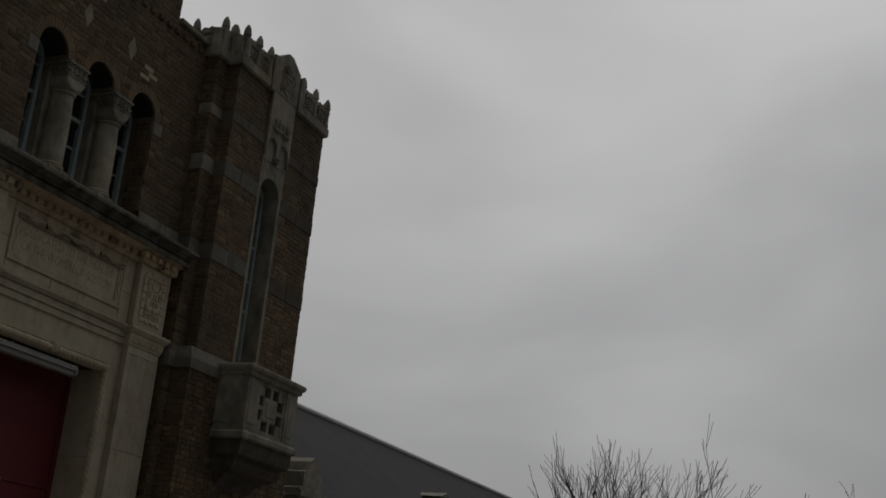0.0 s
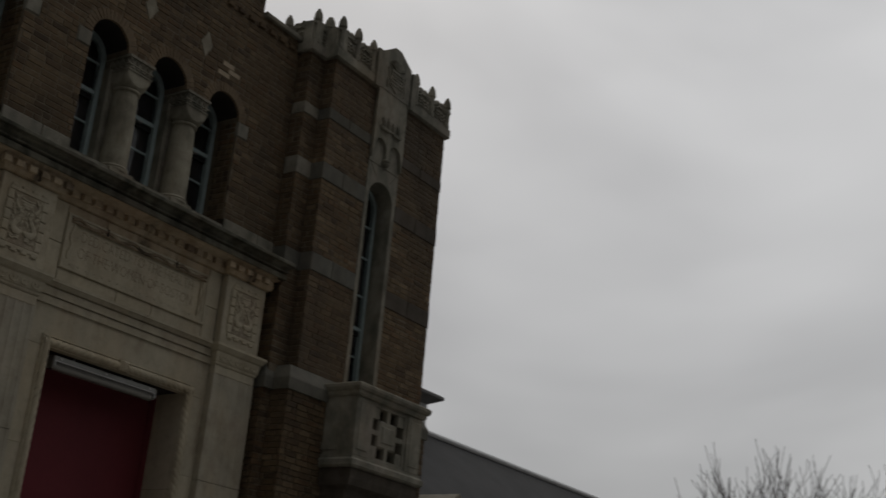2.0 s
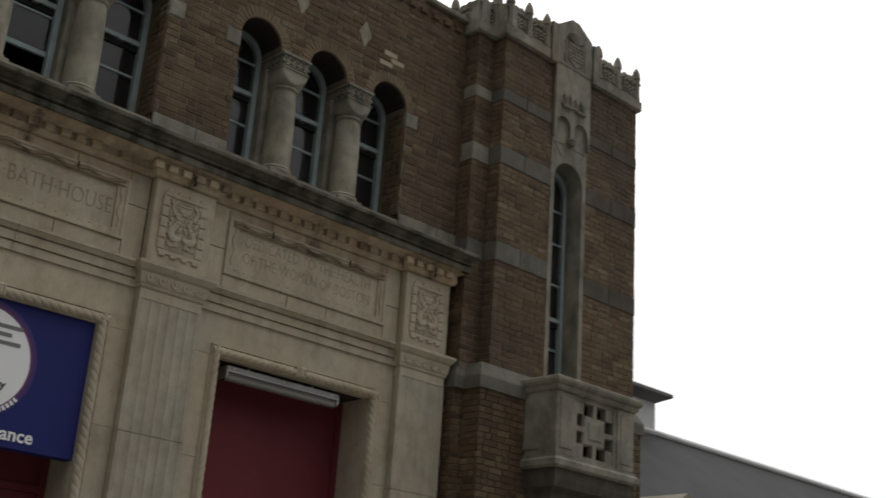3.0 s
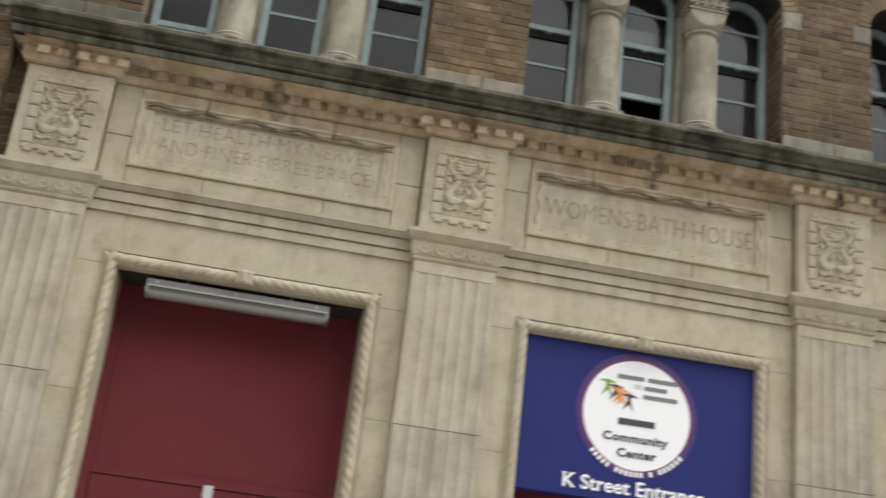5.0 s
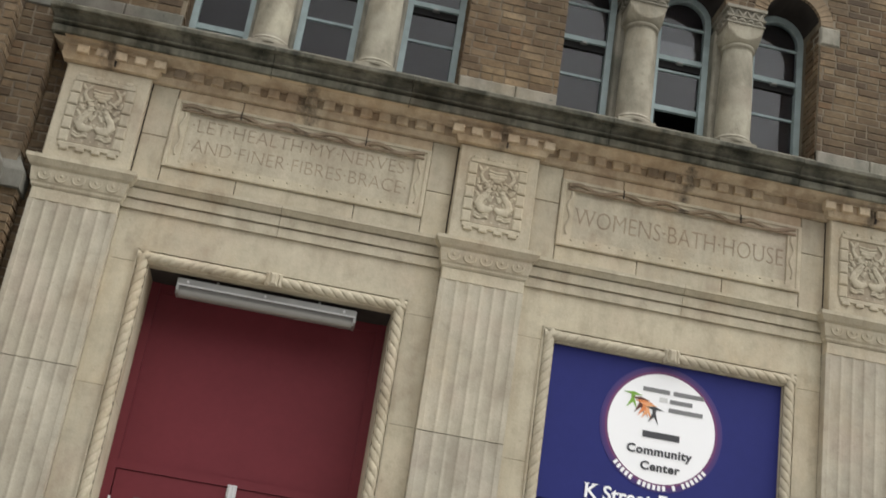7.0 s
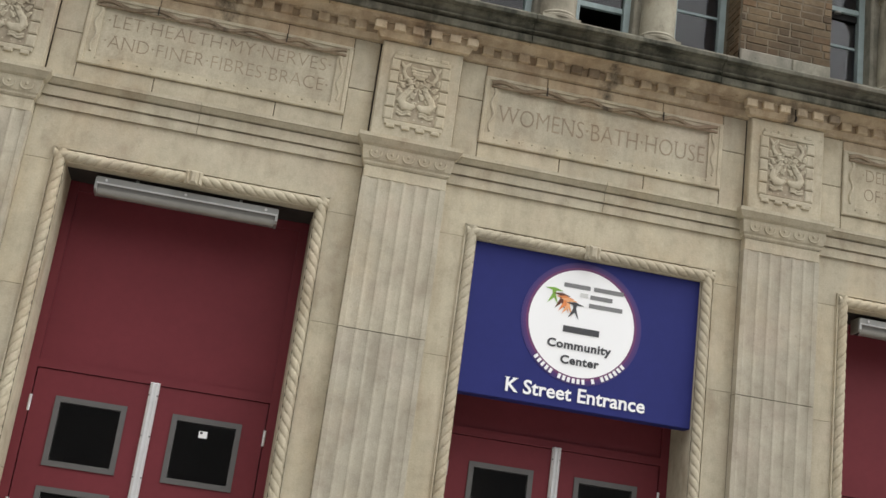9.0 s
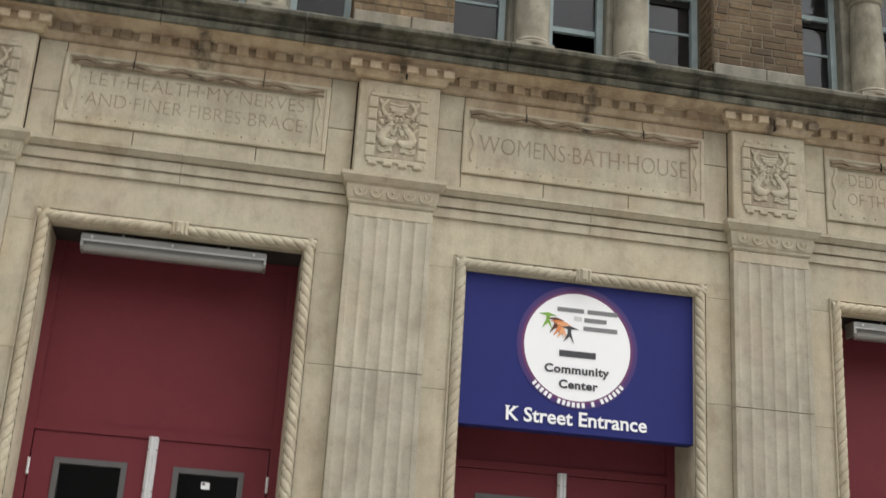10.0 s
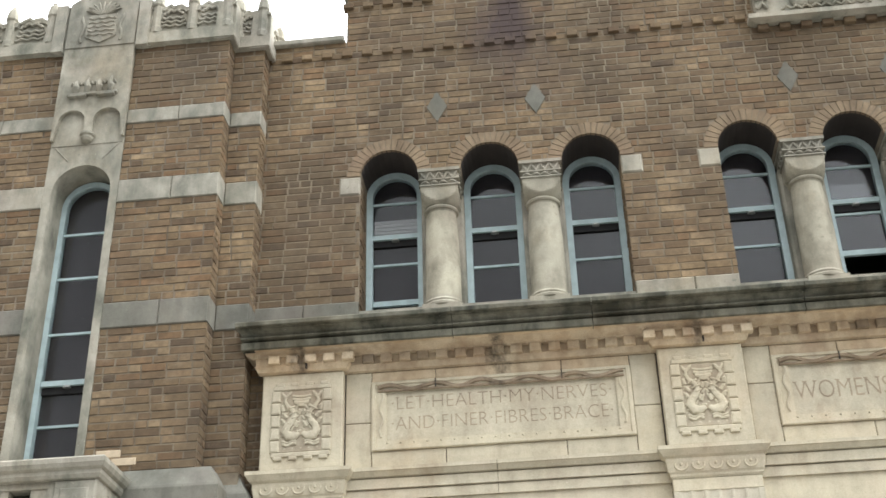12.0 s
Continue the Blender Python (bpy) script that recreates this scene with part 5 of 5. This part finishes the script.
    for sx in (-1, 1):
        box(bm, *sorted((s * (TC + sx * 0.36), s * (TC + sx * 0.47))), TF - 0.08, TF, 9.21, 9.775)
    gh = [(-0.34, 9.25), (-0.34, 9.80), (-0.08, 9.975), (0.06, 9.975), (0.34, 9.80), (0.34, 9.25)]
    extrude(bm, [(s * (TC + x), z) for x, z in gh], TF - 0.06, TF + 0.25)
    part("gabled_head", bm, STONE_GREY, sur)

    # battlemented parapet
    par = thing("parapet", "weathered limestone parapet with wave-carved panels and small finials", "parapet", "tower parapets")
    runs = (((TI, TF), (TC - 0.5, TF)), ((TC + 0.5, TF), (TO, TF)), ((PI_, PF), (TI, PF)), ((TI, PF), (TI, TF)), ((PI_, 0.75), (PI_, PF)), ((TO, TF), (TO, 1.6)))
    for (xa, ya), (xb, yb) in runs:
        length = math.hypot(xb - xa, yb - ya)
        ux, uy = (xb - xa) / length, (yb - ya) / length
        nx, ny = (uy, -ux)
        if (nx, ny) == (uy, -ux) and ((ya == yb and ny > 0) or (xa == xb and xa < TC and nx > 0) or (xa == xb and xa > TC and nx < 0)):
            nx, ny = -nx, -ny

        def at(u, d, z):
            return (s * (xa + ux * u + nx * d), ya + uy * u + ny * d, z)

        bm = bmesh.new()
        prof = [(0.0, 9.22), (0.055, 9.235), (0.055, 9.36), (0.02, 9.385), (0.015, 9.40), (0.015, 9.62), (0.035, 9.63), (0.035, 9.66), (-0.12, 9.68), (-0.14, 9.22)]
        ends = (-0.05 if ya == yb else 0.0, length + (0.05 if ya == yb else 0.045))
        rows = [[bm.verts.new(at(u, d, z)) for u in ends] for d, z in prof]
        quad_strip(bm, rows + [rows[0]])
        bm.faces.new([r[0] for r in rows])
        bm.faces.new([r[1] for r in rows][::-1])
        part("parapet_course", bm, STONE_GREY, par)
        n = max(1, round(length / 0.37))
        for i in range(n):
            c, hwid = (i + 0.5) * length / n, length / n * 0.36
            waves = []
            for k in range(3):
                bm = bmesh.new()
                waves.append(bm)
                tube(bm, [at(c - hwid * (1 - 0.12 * k) + 2 * hwid * (1 - 0.12 * k) * j / 16, 0.02 + 0.006 * k, 9.445 + 0.042 * k + 0.011 * math.sin(j * 1.15 + k)) for j in range(17)], 0.015, 6)
            bm = bmesh.new()
            mound = [(math.cos(math.pi * j / 12), math.sin(math.pi * j / 12) * (0.85 + 0.25 * ((j * 7 + i * 3) % 3))) for j in range(13)]
            tube(bm, [at(c + hwid * u, 0.01, 9.60 + 0.07 * v) for u, v in mound], 0.034, 6)
            tube(bm, [at(c + 0.66 * hwid * u, 0.03, 9.57 + 0.045 * v) for u, v in mound], 0.016, 6)
            panel = part("carved_panel", bm, STONE_GREY, par, smooth=True)
            for wave in waves:
                part("wave_rib", wave, STONE_GREY, panel, smooth=True)
        for i in range(n + 1):
            u = min(max(i * length / n, 0.03), length - 0.03)
            if i == n and (ya != yb or xb > TO - 0.1) and xb < TC:
                continue
            bm = bmesh.new()
            px, py, _ = at(u, 0.012, 0)
            lathe(bm, [(0.056, 9.36), (0.058, 9.42), (0.05, 9.44), (0.05, 9.68), (0.064, 9.70), (0.06, 9.73), (0.054, 9.78), (0.044, 9.82), (0.026, 9.845), (0.026, 9.86), (0.004, 9.875)], px, py, 8)
            part("finial", bm, STONE_GREY, par)

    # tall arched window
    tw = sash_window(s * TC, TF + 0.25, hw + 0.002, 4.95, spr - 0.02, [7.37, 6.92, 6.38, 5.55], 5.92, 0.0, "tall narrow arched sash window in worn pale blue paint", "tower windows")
    # balcony
    bal = thing("balcony", "small grey stone balcony with a pierced front on corbels", "balcony", "tower balconies")
    bxw, by = 0.70, -0.90
    x0, x1 = s * TC - bxw, s * TC + bxw
    bm = bmesh.new()
    mould(bm, [(0.0, 4.77), (0.02, 4.775), (0.035, 4.80), (0.035, 4.83), (0.06, 4.845), (0.075, 4.875), (0.075, 4.91), (0.06, 4.925)], x0, x1, by, TF - 0.0)
    part("rail", bm, STONE_GREY, bal, "moulded top rail")
    bm = bmesh.new()
    mould(bm, [(-0.02, 3.90), (0.03, 3.91), (0.05, 3.93), (0.05, 3.99), (0.02, 4.02), (0.02, 4.05)], x0, x1, by, TF)
    part("floor_slab", bm, STONE_GREY, bal)
    bm = bmesh.new()
    prof = [(-0.48, 3.25), (-0.42, 3.36), (-0.3, 3.45), (-0.16, 3.5), (-0.1, 3.58), (-0.1, 3.66), (-0.02, 3.7), (0.0, 3.78), (0.0, 3.90)]
    rows = []
    for d, z in prof:
        dd = min(d, 0) * 0.55
        rows.append([bm.verts.new(p) for p in ((x0 - dd, TF, z), (x0 - dd, by - min(d, 0), z), (x1 + dd, by - min(d, 0), z), (x1 + dd, TF, z))])
    quad_strip(bm, rows)
    bm.faces.new(rows[0][::-1])
    part("corbel", bm, TOWER_DARK if s > 0 else STONE_GREY, bal, "stepped stone corbel")
    for px in (x0 + 0.16, x1 - 0.16):
        bm = bmesh.new()
        soft_box(bm, px - 0.16, px + 0.16, by, by + 0.2, 4.05, 4.77, 0.012)
        soft_box(bm, px - 0.11, px + 0.11, by - 0.012, by + 0.01, 4.12, 4.71, 0.014)
        part("pier", bm, STONE_GREY, bal)
    for sx, xx in ((-1, x0), (1, x1)):
        bm = bmesh.new()
        a, b = sorted((xx, xx - sx * 0.12))
        box(bm, a, b, by + 0.2, TF, 4.05, 4.77)
        a, b = sorted((xx, xx + sx * 0.012))
        box(bm, a, b, by + 0.24, TF - 0.05, 4.12, 4.71)
        part("side_panel", bm, STONE_GREY, bal)
    # pierced panel: bars leave dark slots round a centre square
    p0, p1 = x0 + 0.32, x1 - 0.32
    bm = bmesh.new()
    mx, mz = (p0 + p1) / 2, 4.41
    for q in ((p0, p1, 4.05, 4.1), (p0, p1, 4.72, 4.77), (p0, p0 + 0.05, 4.1, 4.72), (p1 - 0.05, p1, 4.1, 4.72)):
        box(bm, q[0], q[1], by + 0.02, by + 0.14, q[2], q[3])
    soft_box(bm, mx - 0.2, mx + 0.2, by + 0.03, by + 0.12, mz - 0.17, mz + 0.17, 0.02)
    soft_box(bm, mx - 0.13, mx + 0.13, by + 0.015, by + 0.12, mz - 0.11, mz + 0.11, 0.02)
    for q in ((mx - 0.03, mx + 0.03, mz + 0.15, 4.73), (mx - 0.03, mx + 0.03, 4.09, mz - 0.15), (mx - 0.36, mx - 0.18, mz - 0.03, mz + 0.03), (mx + 0.18, mx + 0.36, mz - 0.03, mz + 0.03), (mx - 0.34, mx - 0.2, mz + 0.17, 4.73), (mx + 0.2, mx + 0.34, mz + 0.17, 4.73), (mx - 0.34, mx - 0.2, 4.09, mz - 0.17), (mx + 0.2, mx + 0.34, 4.09, mz - 0.17)):
        box(bm, q[0], q[1], by + 0.03, by + 0.12, q[2], q[3])
    part("pierced_panel", bm, STONE_GREY, bal)
    return w


tower(-1, "left")
tower(1, "right")

# ---- slate-roofed wing beyond the tower ----
wing = thing("slate_wing", "long low wing with a dark slate roof and stone gable", "building")
EY, EZ, RY, RZ = 0.2, 3.66, 3.2, 6.07
part("wing_wall", boxes((8.2, 74, EY + 0.35, EY + 0.75, 0, EZ)), MORTAR, wing)
bm = bmesh.new()
rows = [[bm.verts.new((x, y, z)) for y, z in ((EY, EZ), (RY, RZ), (RY + 3, EZ), (RY + 3, EZ - 0.15), (RY, RZ - 0.18), (EY, EZ - 0.15))] for x in (8.0, 75)]
quad_strip(bm, rows, True)
bm.faces.new(rows[0])
bm.faces.new(rows[1][::-1])
roof = part("roof", bm, SLATE, wing, "dark grey slate roof")
bm = bmesh.new()
tube(bm, [(8.0, RY, RZ + 0.03), (75, RY, RZ + 0.03)], 0.06, 8)
part("ridge_cap", bm, WOODWHITE, wing, "pale ridge cap")
bm = bmesh.new()
tube(bm, [(8.0, EY - 0.05, EZ - 0.1), (75, EY - 0.05, EZ - 0.1)], 0.06, 8)
part("gutter", bm, COPING, wing)
bm = bmesh.new()
extrude(bm, [(-0.55, 0), (-0.55, 4.45), (-0.42, 4.5), (-0.42, 4.78), (-0.25, 4.82), (-0.18, 5.0), (0, 5.1), (0.18, 5.0), (0.25, 4.82), (0.42, 4.78), (0.42, 4.5), (0.55, 4.45), (0.55, 0)], 0.0, 0.9)
box(bm, -0.62, 0.62, -0.06, 0.9, 4.3, 4.4)
gab = part("stone_gable", bm, STONE_GREY, wing, "small stepped stone gable")
gab.location, gab.scale = (9.75, -0.1, 0), (0.75, 1, 0.83)
bm = bmesh.new()
box(bm, -0.24, 0.24, -0.15, 0.5, -0.2, 0.22)
extrude(bm, [(-0.3, 0.22), (0, 0.33), (0.3, 0.22)], -0.2, 0.55)
vent = part("roof_vent", bm, STONE_GREY, wing, "small grey gabled roof vent")
vent.location = (18.3, 1.2, 4.5)

cup = thing("roof_cupola", "white wooden roof lantern with deep dark eaves", "cupola")
part("cupola_wall", boxes((10.4, 13.44, 3.17, 5.5, 5.2, 6.66)), WOODWHITE, cup)
bm = bmesh.new()
mould(bm, [(0.0, 6.62), (0.2, 6.72), (0.23, 6.74), (0.23, 6.79), (0.18, 6.82), (-0.35, 6.98)], 10.4, 13.44, 3.17, 5.5)
part("cupola_roof", bm, COPING, cup, "flat dark roof with deep eaves")


# ---- bare street trees ----
def bare_tree(x, y, height, spread, seed):
    r = random.Random(seed)
    t = thing("bare_tree", "small leafless street tree with many thin upright twigs", "tree", "street trees", at=(x, y, 0))
    trunk, crown = bmesh.new(), bmesh.new()
    fork = height * 0.42
    tube(trunk, [(0.04 * math.sin(i), 0.03 * math.cos(i * 1.3), fork * i / 6) for i in range(7)], [0.075 - 0.004 * i for i in range(7)], 10)
    part("trunk", trunk, BARK, t, smooth=True)

    def grow(p, d, length, rad, level):
        pts, q, k = [p.copy()], p.copy(), 5
        dd = d.copy()
        for i in range(k):
            dd = (dd + Vector((r.uniform(-1, 1), r.uniform(-1, 1), r.uniform(-0.3, 0.9))) * 0.13).normalized()
            q = q + dd * length / k
            pts.append(q.copy())
        tube(crown, pts, [max(0.0028, rad * (1 - 0.13 * i)) for i in range(k + 1)], 5 if level else 7)
        if level < 3:
            for i in range(r.choice((3, 4, 4, 5))):
                at = pts[r.randrange(2, k + 1)]
                nd = (dd + Vector((r.uniform(-1, 1), r.uniform(-1, 1), r.uniform(0.0, 0.7))) * 0.55).normalized()
                grow(at, nd, length * r.uniform(0.45, 0.75), rad * 0.52, level + 1)

    for i in range(15):
        a = 2 * math.pi * i / 15 + r.uniform(-0.3, 0.3)
        out = spread * r.uniform(0.15, 1.0)
        d = Vector((math.cos(a) * out, math.sin(a) * out, 1.0)).normalized()
        grow(Vector((0, 0, fork * r.uniform(0.82, 1.0))), d, height * 0.33 * r.uniform(0.75, 1.12), 0.022, 0)
    part("crown", crown, BARK, t, "bare twigs")
    heights = sorted(v.co.z for o in t.children for v in o.data.vertices)
    top = heights[int(len(heights) * 0.996)]
    t.scale = (1, 1, height / top)
    return t


bare_tree(7.3, -5.8, 4.2, 0.8, 3)
bare_tree(8.2, -8.45, 3.8, 0.55, 11)

# ---- bricks last ----
for job in TAIL:
    job()
